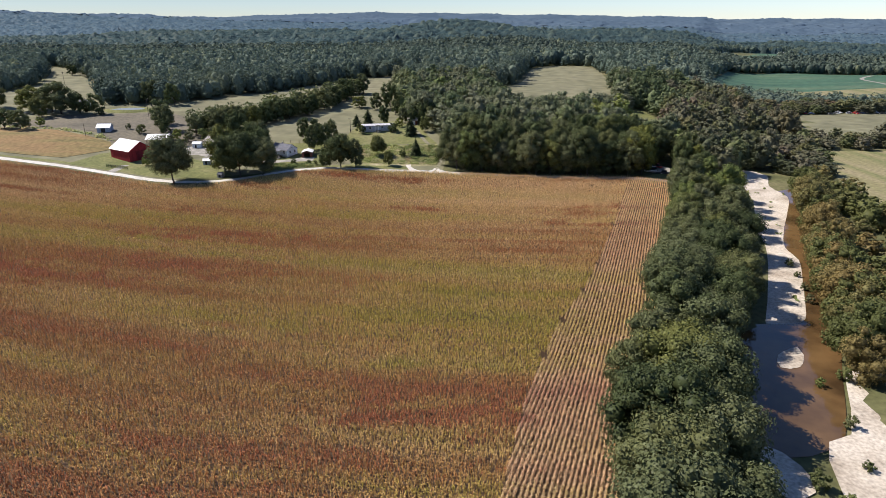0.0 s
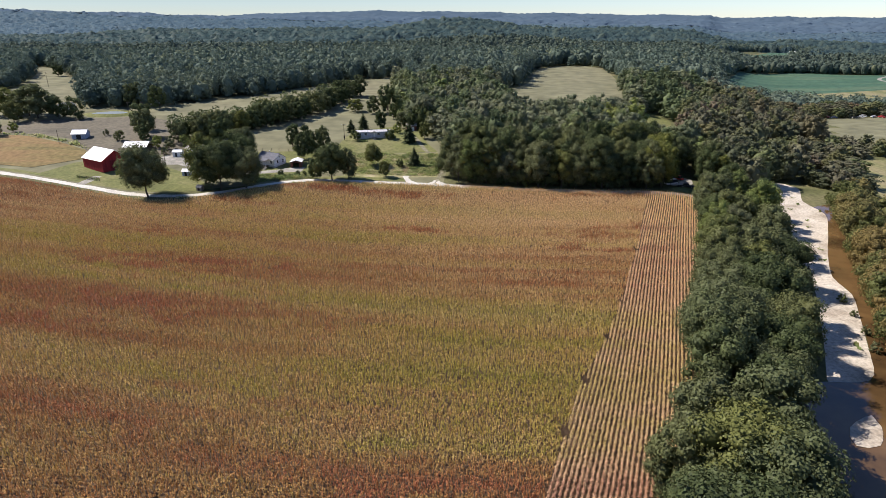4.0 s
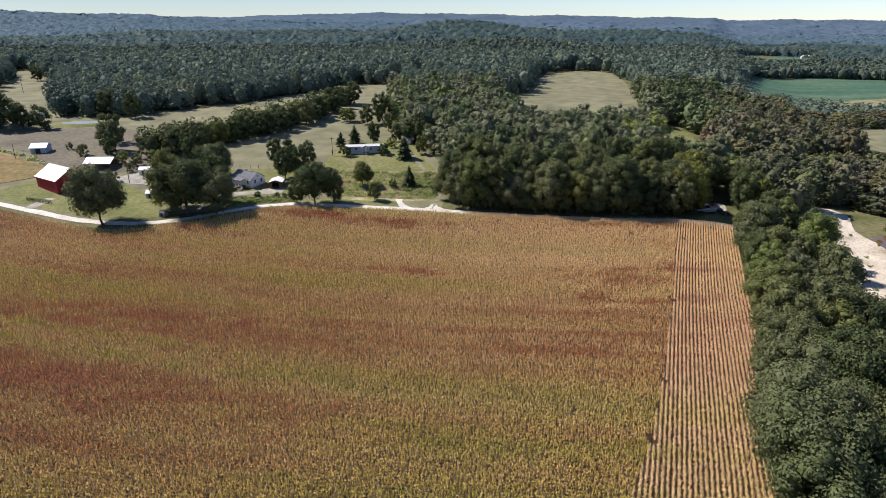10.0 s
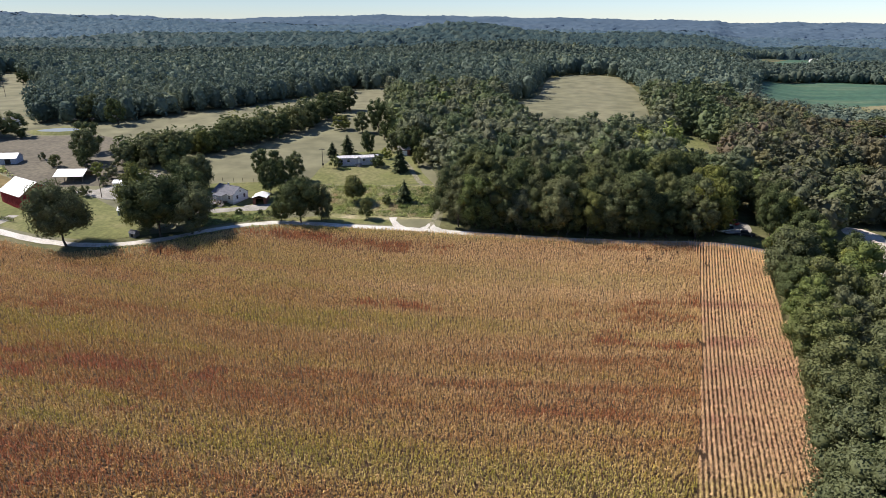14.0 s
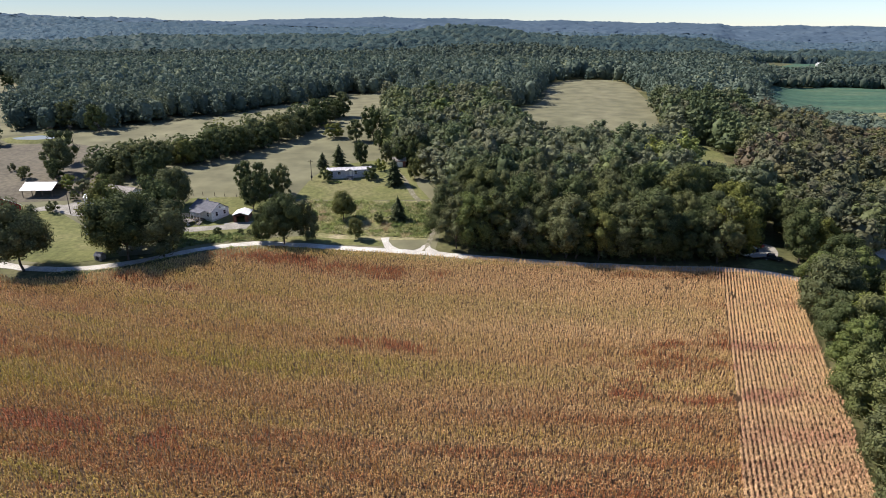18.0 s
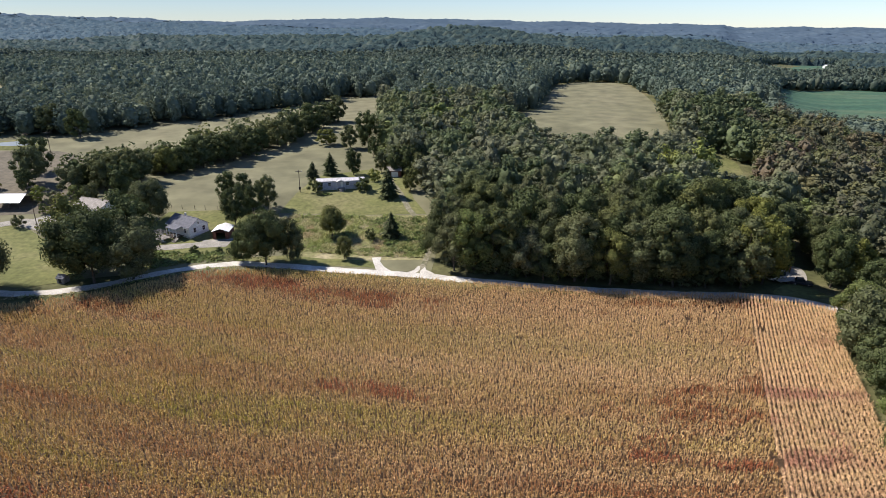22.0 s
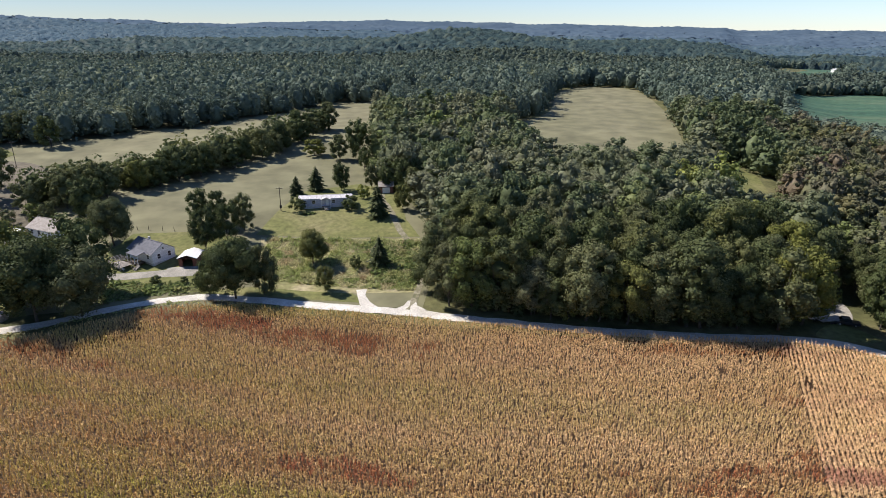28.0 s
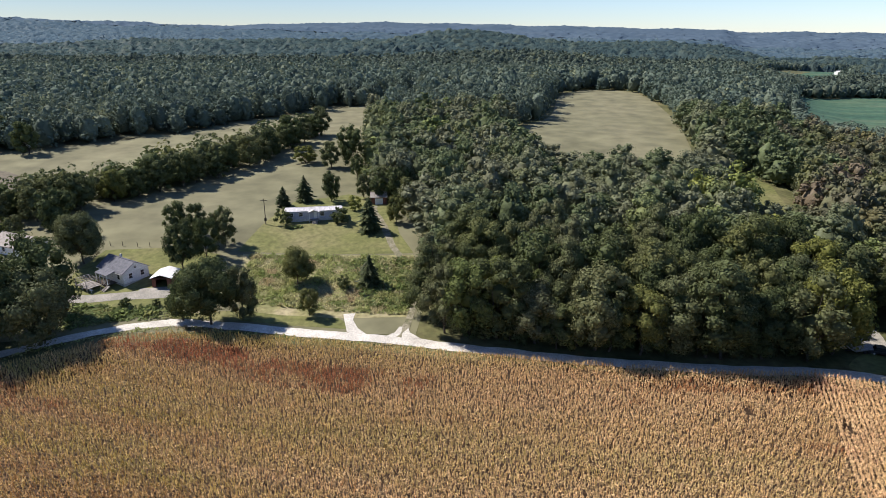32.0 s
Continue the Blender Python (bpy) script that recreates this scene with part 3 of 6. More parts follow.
def maize(name, poly, along, spacing, gap, seed, label, keep=None, reach=(0.18, 0.40), mat=None, shift=0.0):
    """Standing maize: rows of plants, each with six bent leaves and a stalk with its tassel."""
    rng = np.random.default_rng(seed)
    a = np.array(along, float) / np.hypot(*along)
    b = np.array((-a[1], a[0]))
    P = np.array(poly, float)
    u, v = P @ a, P @ b
    rows = np.arange(v.min(), v.max(), spacing)
    ks = np.arange(u.min(), u.max(), gap)
    U, W = np.meshgrid(ks, rows)
    U = U + rng.uniform(-0.45, 0.45, U.shape) * gap
    W = W + rng.normal(0, 0.11 if mat is None else 0.06, U.shape) + 0.25 * np.sin(U * 0.04)
    xy = U.ravel()[:, None] * a + W.ravel()[:, None] * b
    ok = inside(xy[:, 0], xy[:, 1], poly) & (rng.random(len(xy)) > 0.05)
    if keep is not None:
        ok &= keep(xy[:, 0], xy[:, 1])
    xy = xy[ok]
    n = len(xy)
    base = height(xy[:, 0], xy[:, 1])
    tone = np.clip(ripe_and_shade(xy[:, 0], xy[:, 1], rng.random(n)) + shift + rng.normal(0, 0.07, n), 0, 1)
    # drier to the right; the far part's brightness at low angles painted as straw
    dry = 0.40 * sstep(-60, 40, xy[:, 0]) * sstep(90, 205, xy[:, 1]) + 0.45 * sstep(180, 245, xy[:, 1]) + 0.55 * (value_noise(xy[:, 0] * 0.012, (xy[:, 1] + bend(xy[:, 0])) * 0.16, 6, 3) - 0.5) + rng.normal(0, 0.12, n)
    dry = np.clip(dry * (1 - sstep(0.62, 0.85, tone)), 0, 0.9)
    tall = rng.uniform(1.85, 2.5, n) + 0.5 * (value_noise(xy[:, 0] * 0.25, xy[:, 1] * 0.25, 9, 3) - 0.5)
    tris, tones, kinds = [], [], []
    turn = rng.uniform(0, math.pi, n)
    for k in range(6):
        th = turn + k * 1.1 + rng.normal(0, 0.3, n)
        d = np.column_stack([np.cos(th), np.sin(th)])
        s = np.column_stack([-d[:, 1], d[:, 0]])
        length, wide = rng.uniform(*reach, n), rng.uniform(0.07, 0.115, n)
        z0 = tall * rng.uniform(0.58, 0.97, n)
        q = np.empty((n, 3, 3))
        q[:, 0, :2], q[:, 1, :2], q[:, 2, :2] = xy - s * wide[:, None], xy + s * wide[:, None], xy + d * length[:, None]
        q[:, :2, 2], q[:, 2, 2] = (base + z0)[:, None], base + z0 + rng.uniform(-0.50, 0.16, n)
        tris.append(q)
        tones.append(np.clip(tone + (0.06 if k < 2 else -0.03), 0, 1))
        kinds.append(np.zeros(n, np.int32))
    th = rng.uniform(0, math.pi, n)                # stalk and tassel
    d = np.column_stack([np.cos(th), np.sin(th)]) * 0.06
    lean = rng.normal(0, 0.12, (n, 2))
    tassel = (rng.random(n) < 0.8).astype(np.int32)
    for flip in (1, -1):
        q = np.empty((n, 3, 3))
        q[:, 0, :2], q[:, 1, :2], q[:, 2, :2] = xy - d * flip, xy + d * flip, xy + d * 0.7 * flip + lean
        q[:, :2, 2], q[:, 2, 2] = (base + 1.3)[:, None], base + tall + 0.16
        tris.append(q)
        tones.append(tone)
        kinds.append(tassel)
    V = np.concatenate(tris).reshape(-1, 3)
    ob = mesh_object(name, V, np.arange(len(V), dtype=np.int32).reshape(-1, 3), mat or M_CORN)
    ob.data.materials.append(M_TASSEL if mat is None else mat)
    ob.data.polygons.foreach_set("material_index", np.concatenate(kinds))
    ob.data.attributes.new("bleached_and_lit", "FLOAT", "FACE").data.foreach_set("value", np.tile(dry, 8).astype(np.float32))
    ob.data.attributes.new("ripe_and_shade", "FLOAT", "FACE").data.foreach_set("value", np.concatenate(tones).astype(np.float32))
    return tagged(ob, label, "maize", kind="stuff")


STRIP_L = [(8, 60), (15, 86), (20, 100), (26, 115.5), (34, 131), (42, 149), (56.5, 186.5), (75, 238)]


GAPS = [(56.5, 187), (43, 151), (35, 133), (27, 117), (75, 232), (20.5, 101), (60, 236)]


def no_gap(x, y):
    """False in the few bare spots where the rows meet."""
    ok = np.ones(np.shape(x), bool)
    for gx, gy in GAPS:
        ok &= ((x - gx + 0.3) / 0.8) ** 2 + ((y - gy) / 1.8) ** 2 > 1
    return ok


def left_of_strip(x, y):
    return x < np.interp(y, [p[1] for p in STRIP_L], [p[0] for p in STRIP_L]) - 0.4


def seen_part(x, y):
    return (x > -72 - 0.81 * (y - 60)) & (y > 46)


maize("maize_field", CORN, (1, -0.09), 0.76, 0.33, 3, "ripe standing maize, straw coloured with rust and green bands", lambda x, y: left_of_strip(x, y) & seen_part(x, y) & no_gap(x, y))
maize("maize_strip", CORN, (0.36, 1), 0.76, 0.25, 4, "ripe maize end rows planted along the creek side", lambda x, y: ~left_of_strip(x, y) & (y > 40) & no_gap(x, y), (0.22, 0.46), M_CORN_DRY)
maize("maize_outer", CORN, (1, -0.09), 2.4, 1.5, 5, "ripe standing maize of the outer field", lambda x, y: left_of_strip(x, y) & ~seen_part(x, y))


# ---- trees ----
ICO = bmesh.new()
bmesh.ops.create_icosphere(ICO, subdivisions=1, radius=1)
ICO_V = np.array([v.co[:] for v in ICO.verts])
ICO_F = np.array([[v.index for v in f.verts] for f in ICO.faces])
ICO.free()


def crown_cards(rng, lobes, count, size, middle, toss=0.32):
    """Leaf clumps, as bent four-cornered tufts over the outer side of a crown's lobes."""
    L = np.array(lobes)
    w = L[:, 3] ** 2
    L = L[rng.choice(len(L), count, p=w / w.sum())]
    out = (L[:, :3] - np.array(middle)) / np.array((1, 1, 1.2))
    out /= np.linalg.norm(out, axis=1)[:, None] + 1e-6
    n = rng.normal(size=(count, 3)) * 0.8 + out * 0.7
    n[:, 2] += 0.25
    n /= np.linalg.norm(n, axis=1)[:, None]
    c = L[:, :3] + n * (L[:, 3] * rng.uniform(0.70, 1.22, count))[:, None] * np.array((1, 1, 0.92))
    f = n + rng.normal(0, toss, (count, 3))
    f /= np.linalg.norm(f, axis=1)[:, None]
    a = np.cross(f, rng.normal(size=(count, 3)))
    a /= np.linalg.norm(a, axis=1)[:, None]
    b = np.cross(f, a)
    s = size * rng.uniform(0.55, 1.4, count)
    q = np.empty((count, 4, 3))
    for k, (p, r) in enumerate(((1, 0.1), (0.1, 1), (-1, -0.1), (-0.1, -1))):
        j = rng.uniform(0.55, 1.15, (count, 2))
        q[:, k] = c + a * (p * s * j[:, 0])[:, None] + b * (r * s * j[:, 1])[:, None] + f * (rng.uniform(-0.35, 0.1, count) * s)[:, None]
    return q.reshape(-1, 3)


def lobe_set(rng, height_m, radius, base, count=30):
    """Lobes of a domed crown, small ones over the outside of a leaning egg shape, none alike; the first is its core."""
    mid = base + (height_m - base) * rng.uniform(0.42, 0.52)
    up, down = height_m - mid, mid - base
    ax, lean = rng.uniform(0.86, 1.14), rng.uniform(-0.12, 0.12, 2) * radius
    lobes = [(0, 0, mid, radius * 0.60)]
    for k in range(count):
        z = 0.97 - 1.80 * (k + 0.5) / count + rng.uniform(-0.06, 0.06)
        r = math.sqrt(max(0.04, 1 - z * z))
        th = k * 2.4 + rng.uniform(-0.45, 0.45)
        q = rng.uniform(0.60, 0.84) if rng.random() < 0.8 else rng.uniform(0.40, 0.95)
        lobes.append((r * math.cos(th) * radius * q * ax + lean[0] * z, r * math.sin(th) * radius * q / ax + lean[1] * z, mid + z * (up if z > 0 else down) * (0.10 + q), radius * rng.uniform(0.20, 0.44)))
    return lobes


def crown_core(rng, lobes, share=0.72):
    """The dark inside of a crown: the faces of its lobes below the leaves."""
    V, F, k = [], [], 0
    for x, y, z, r in lobes:
        v = ICO_V * (r * share * rng.uniform(0.88, 1.08, (len(ICO_V), 1))) * np.array((1, 1, 0.88)) + np.array((x, y, z))
        V.append(v)
        F.append(ICO_F + k)
        k += len(v)
    return np.concatenate(V), np.concatenate(F)


def crown_mesh(name, rng, lobes, count, size, mat):
    core, F = crown_core(rng, lobes)
    q = crown_cards(rng, lobes[1:], count, size, lobes[0][:3])
    i = np.arange(len(q)).reshape(-1, 4) + len(core)
    V, F = np.concatenate([core, q]), np.concatenate([F, i[:, [0, 1, 2]], i[:, [0, 2, 3]]])
    me = bpy.data.meshes.new(name)
    me.vertices.add(len(V))
    me.vertices.foreach_set("co", V.astype(np.float32).ravel())
    me.loops.add(F.size)
    me.loops.foreach_set("vertex_index", F.astype(np.int32).ravel())
    me.polygons.add(len(F))
    me.polygons.foreach_set("loop_start", np.arange(0, F.size, 3, dtype=np.int32))
    me.update(calc_edges=True)
    me.materials.append(mat)
    return me


def limb(V, F, a, b, ra, rb, sides=6):
    """A tapered limb from a to b."""
    a, b = np.array(a, float), np.array(b, float)
    d = (b - a) / np.linalg.norm(b - a)
    u = np.cross(d, (0.3, 0.9, 0.2))
    u /= np.linalg.norm(u)
    w = np.cross(d, u)
    k = len(V)
    for p, r in ((a, ra), (b, rb)):
        for i in range(sides):
            t = 2 * math.pi * i / sides
            V.append(p + r * (math.cos(t) * u + math.sin(t) * w))
    for i in range(sides):
        j = (i + 1) % sides
        F.append((k + i, k + j, k + sides + j, k + sides + i))


def trunk_mesh(name, rng, lobes, base, girth, mat):
    V, F = [], []
    top = np.array((rng.uniform(-0.4, 0.4), rng.uniform(-0.4, 0.4), base + 1.0))
    limb(V, F, (0, 0, -0.6), top * (1, 1, 0.5), girth, girth * 0.75, 8)
    limb(V, F, top * (1, 1, 0.5), top, girth * 0.75, girth * 0.6, 8)
    for x, y, z, r in lobes[1::3]:
        limb(V, F, top, (x * 0.8, y * 0.8, z), girth * 0.35, girth * 0.08, 5)
    me = bpy.data.meshes.new(name)
    me.from_pydata([tuple(v) for v in V], [], F)
    me.materials.append(mat)
    return me


def broad_tree(seed, height_m, radius, base, count, size, mat=None, bark=None, lobes=28):
    """The meshes of one broad-leaved tree: trunk with limbs, and crown."""
    rng = np.random.default_rng(seed)
    L = lobe_set(rng, height_m, radius, base, lobes)
    return trunk_mesh("trunk", rng, L, base, 0.022 * height_m, bark or M_BARK), crown_mesh("crown", rng, L, count, size, mat or M_LEAF)


def place_tree(meshes, x, y, scale, turn, label, group="", name="tree", z=None, wide=1.0):
    root = new(name)
    root.empty_display_size = 0.5
    for nm, me in zip(("trunk", "crown"), meshes):
        p = new(nm, me)
        p.parent = root
    root.matrix_world = pose(x, y, float(height(x, y)) - 0.05 if z is None else z, 0, 0, turn) @ Matrix.Diagonal((scale * wide, scale * wide, scale * random.uniform(0.94, 1.06), 1))
    return tagged(root, label, "tree", group)


STANDING = [broad_tree(s, 15, 6.8, 2.4, 10500, 0.21, M_LEAF_DARK, lobes=40) for s in (5, 6, 7)]
BIG = [broad_tree(s, 15, 7.0, 0.8, 10500, 0.21, M_LEAF_DARK, lobes=44) for s in (1, 2, 3, 4)]
SMALL_DARK = [broad_tree(s, 6, 2.9, 0.0, 900, 0.2, M_LEAF_DARK, lobes=18) for s in (23, 24)]
SMALL = [broad_tree(s, 6, 2.8, 0.1, 520, 0.27, lobes=14) for s in (21, 22)]


DOME = bmesh.new()
bmesh.ops.create_icosphere(DOME, subdivisions=2, radius=1)
DOME_V = np.array([v.co[:] for v in DOME.verts])
DOME_F = np.array([[v.index for v in f.verts] for f in DOME.faces if f.calc_center_median().z > -0.85])
DOME.free()


def crowns_stuff(name, pts, heights, radii, cards, size, mat, label, seed, far=False):
    """Woods too many to count: one mesh of many crowns."""
    rng = np.random.default_rng(seed)
    temps = []
    for k in range(8):
        L = lobe_set(rng, 1.0, 0.36, -0.06, 24 if cards > 200 else 20 if far else 12)
        q = crown_cards(rng, L[1:], cards, size, L[0][:3], 0.26)
        i = np.arange(len(q)).reshape(-1, 4)
        F = np.concatenate([i[:, [0, 1, 2]], i[:, [0, 2, 3]]])
        if far:
            c, cf = DOME_V * rng.uniform(0.86, 1.10, (len(DOME_V), 1)) * np.array((0.25, 0.25, 0.42)) + np.array((0, 0, 0.42)), DOME_F
        else:
            c, cf = DOME_V * rng.uniform(0.88, 1.1, (len(DOME_V), 1)) * np.array((0.23, 0.23, 0.38)) + np.array((0, 0, 0.38)), DOME_F
            if cards > 400:
                lobe, lf = crown_core(rng, L[1:], 0.66)
                c, cf = np.concatenate([c, lobe]), np.concatenate([cf, lf + len(c)])
        F, q = np.concatenate([F, cf + len(q)]), np.concatenate([q, c])
        temps.append((q, F))
    V, F, tones, k = [], [], [], 0
    kind = rng.integers(0, 8, len(pts))
    turn = rng.uniform(0, 2 * math.pi, len(pts))
    tone = np.clip(rng.random(len(pts)) * 0.8 + 0.6 * (value_noise(pts[:, 0] * 0.03, pts[:, 1] * 0.03, seed, 3) - 0.5) + 0.1, 0, 1)
    zs = height(pts[:, 0], pts[:, 1])
    for j, (T, f3) in enumerate(temps):
        sel = np.where(kind == j)[0]
        if not len(sel):
            continue
        c, s = np.cos(turn[sel])[:, None], np.sin(turn[sel])[:, None]
        r = (radii[sel] / 0.36)[:, None]
        W = np.stack([pts[sel, 0][:, None] + (T[:, 0] * c - T[:, 1] * s) * r, pts[sel, 1][:, None] + (T[:, 0] * s + T[:, 1] * c) * r, zs[sel][:, None] + T[:, 2] * heights[sel][:, None]], -1)
        V.append(W.reshape(-1, 3))
        F.append((f3[None] + (np.arange(len(sel)) * len(T))[:, None, None]).reshape(-1, 3) + k)
        tones.append(np.repeat(tone[sel], len(f3)))
        k += W.shape[0] * W.shape[1]
    ob = mesh_object(name, np.concatenate(V), np.concatenate(F), mat, True)
    ob.data.attributes.new("tone", "FLOAT", "FACE").data.foreach_set("value", np.concatenate(tones).astype(np.float32))
    return tagged(ob, label, "woods", kind="stuff")


def scatter(x0, x1, y0, y1, spacing, seed, jitter=0.42):
    rng = np.random.default_rng(seed)
    X, Y = np.meshgrid(np.arange(x0, x1, spacing), np.arange(y0, y1, spacing * 0.9))
    X = X + (np.arange(X.shape[0]) % 2)[:, None] * spacing / 2
    P = np.column_stack([X.ravel(), Y.ravel()])
    return P + rng.uniform(-jitter, jitter, P.shape) * spacing


def open_land(x, y, margin=0.0):
    o = np.zeros(len(x), bool)
    for p in OPEN:
        o |= inside(x, y, p)
    o |= line_distance(x, y, ROAD) < 3.6
    for p in (BAR, WATER, SPIT):
        o |= inside(x, y, p)
    return o


def clear_of(P, r):
    """Points with a ring of radius r round them free of open land."""
    bad = open_land(P[:, 0], P[:, 1])
    for k in range(8):
        t = k * math.pi / 4
        bad |= open_land(P[:, 0] + r * math.cos(t), P[:, 1] + r * math.sin(t))
    return P[~bad]


def in_view(P, margin=30):
    """The part of the land that the flight overlooks."""
    return P[np.abs(P[:, 0] - 10) < 0.80 * (P[:, 1] + 15) + margin]



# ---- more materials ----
# the blue of these two leaf colours is air haze, painted on
M_HAZY_LEAF = foliage("wood leaves in painted haze", [(0, (0.064, 0.108, 0.140)), (0.5, (0.076, 0.122, 0.156)), (1, (0.094, 0.138, 0.160))], cell=0.05, relief=1.5, leaf=0.3)
M_RIDGE_LEAF = foliage("ridge leaves in painted haze", [(0, (0.085, 0.130, 0.175)), (0.5, (0.095, 0.142, 0.19)), (1, (0.105, 0.152, 0.195))], cell=0.01, leaf=0.08)
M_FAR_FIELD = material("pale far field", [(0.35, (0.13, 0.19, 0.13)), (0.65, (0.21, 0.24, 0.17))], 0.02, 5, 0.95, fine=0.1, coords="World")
M_WEEDY = material("weedy ground", [(0.3, (0.15, 0.155, 0.060)), (0.5, (0.24, 0.22, 0.105)), (0.7, (0.33, 0.285, 0.17))], 0.15, 8, 0.95, fine=0.9, bump=0.1, bump_scale=1.5, coords="World")
M_WEED = foliage("weed leaves", [(0, (0.25, 0.30, 0.11)), (0.4, (0.34, 0.375, 0.15)), (0.85, (0.45, 0.43, 0.24)), (1, (0.42, 0.34, 0.20))], cell=0.3, through=0.5)
M_BRAMBLE = foliage("bramble leaves", [(0, (0.15, 0.195, 0.07)), (0.6, (0.21, 0.26, 0.10)), (1, (0.30, 0.31, 0.13))], cell=0.4, through=0.5)
# pale blue base: the bright sky reflection is painted into the water
M_POND = material("pond water", [(0.4, (0.36, 0.43, 0.48)), (0.6, (0.42, 0.48, 0.52))], 0.1, 3, 0.03, spec=0.6, coords="World")
M_WHITE = material("white paint", [(0.35, (0.68, 0.67, 0.64)), (0.65, (0.80, 0.79, 0.77))], 2, 6, 0.6)
M_WHITE_SIDING = material("white siding", [(0.35, (0.66, 0.66, 0.65)), (0.65, (0.78, 0.78, 0.77))], 1.2, 6, 0.6, fine=6, stretch=(0.3, 0.3, 3))
M_WHITE_METAL = material("white roof metal", [(0.3, (0.70, 0.68, 0.64)), (0.6, (0.82, 0.81, 0.78))], 0.6, 7, 0.45, stretch=(3, 0.3, 1), spec=0.4)
M_LIGHT_ROOF = material("pale roof sheet", [(0.3, (0.42, 0.40, 0.40)), (0.6, (0.58, 0.56, 0.56))], 0.7, 7, 0.6, fine=3, stretch=(3, 0.4, 1))
M_SHINGLE = material("grey shingles", [(0.3, (0.095, 0.098, 0.112)), (0.6, (0.15, 0.152, 0.172))], 1.2, 7, 0.9, fine=5, bump=0.02, bump_scale=6)
M_TAN_ROOF = material("tan shingles", [(0.3, (0.24, 0.21, 0.18)), (0.6, (0.33, 0.30, 0.27))], 1.2, 7, 0.9, fine=5, bump=0.02, bump_scale=6)
M_RED = material("red barn boards", [(0.3, (0.21, 0.016, 0.020)), (0.6, (0.31, 0.026, 0.030))], 0.8, 7, 0.8, fine=5, stretch=(3, 3, 0.3), bump=0.01)
M_RED_DARK = material("dark red boards", [(0.3, (0.13, 0.012, 0.016)), (0.6, (0.20, 0.02, 0.024))], 0.8, 7, 0.8, fine=5, stretch=(3, 3, 0.3))
M_BROWN_RED = material("brown-red boards", [(0.3, (0.12, 0.05, 0.035)), (0.6, (0.20, 0.085, 0.06))], 1, 7, 0.85, fine=5, stretch=(3, 3, 0.3))
M_BLUE_SIDING = material("blue-grey siding", [(0.3, (0.26, 0.30, 0.37)), (0.6, (0.36, 0.40, 0.47))], 1, 6, 0.6, fine=5)
M_LAVENDER = material("pale grey-blue siding", [(0.3, (0.36, 0.36, 0.42)), (0.6, (0.46, 0.46, 0.52))], 1, 6, 0.6, fine=5, stretch=(0.3, 0.3, 3))
M_CONCRETE = material("pale concrete", [(0.3, (0.40, 0.39, 0.37)), (0.6, (0.55, 0.54, 0.51))], 1.5, 7, 0.9, fine=8)
M_TIMBER = material("dark timber", [(0.3, (0.07, 0.055, 0.042)), (0.6, (0.14, 0.11, 0.085))], 2, 6, 0.9, fine=12)
M_GREY_TIMBER = material("weathered timber", [(0.3, (0.20, 0.18, 0.16)), (0.6, (0.34, 0.31, 0.28))], 2, 6, 0.9, fine=12, vary=0.2)
M_DARK = material("dark parts and painted opening shade", [(0.3, (0.02, 0.02, 0.02)), (0.6, (0.035, 0.033, 0.03))], 2, 4, 0.8)
M_PANE = material("window glass", [(0.3, (0.02, 0.025, 0.03)), (0.6, (0.03, 0.035, 0.04))], 1, 3, 0.06, spec=0.6)
M_TYRE = material("tyre rubber", [(0.3, (0.02, 0.02, 0.02)), (0.6, (0.035, 0.035, 0.035))], 5, 4, 0.9)

def part(name, bm, mat, parent=None, label="", smooth=False):
    """Links a bmesh as one mesh object, under its thing."""
    bmesh.ops.recalc_face_normals(bm, faces=bm.faces[:])
    for f in bm.faces:
        f.smooth = smooth
    me = bpy.data.meshes.new(name)
    bm.to_mesh(me)
    bm.free()
    me.materials.append(mat)
    ob = new(name, me)
    ob.parent = parent
    return tagged(ob, label)


def box(bm, x0, x1, y0, y1, z0, z1):
    v = [bm.verts.new((x, y, z)) for z in (z0, z1) for x, y in ((x0, y0), (x1, y0), (x1, y1), (x0, y1))]
    for f in ((3, 2, 1, 0), (4, 5, 6, 7), (0, 1, 5, 4), (1, 2, 6, 5), (2, 3, 7, 6), (3, 0, 4, 7)):
        bm.faces.new([v[i] for i in f])
    return v


def prism(bm, profile, x0, x1):
    """A solid of a (y, z) outline from x0 to x1."""
    a = [bm.verts.new((x0, y, z)) for y, z in profile]
    b = [bm.verts.new((x1, y, z)) for y, z in profile]
    bm.faces.new(a)
    bm.faces.new(b[::-1])
    n = len(a)
    for i in range(n):
        bm.faces.new((a[i], b[i], b[(i + 1) % n], a[(i + 1) % n]))


def boxes(*list_of):
    bm = bmesh.new()
    for b in list_of:
        box(bm, *b)
    return bm


def rod(a, b, ra, rb=None, sides=8):
    V, F = [], []
    limb(V, F, a, b, ra, ra if rb is None else rb, sides)
    bm = bmesh.new()
    vs = [bm.verts.new(tuple(v)) for v in V]
    for f in F:
        bm.faces.new([vs[i] for i in f])
    bm.faces.new(vs[:sides][::-1])
    bm.faces.new(vs[sides:])
    return bm


def root_at(name, x, y, turn, label, category, group="", z=None, sink=0.0):
    r = new(name)
    r.empty_display_size = 0.5
    r.matrix_world = pose(x, y, (float(height(x, y)) if z is None else z) + 0.1 - sink, 0, 0, turn)
    return tagged(r, label, category, group)


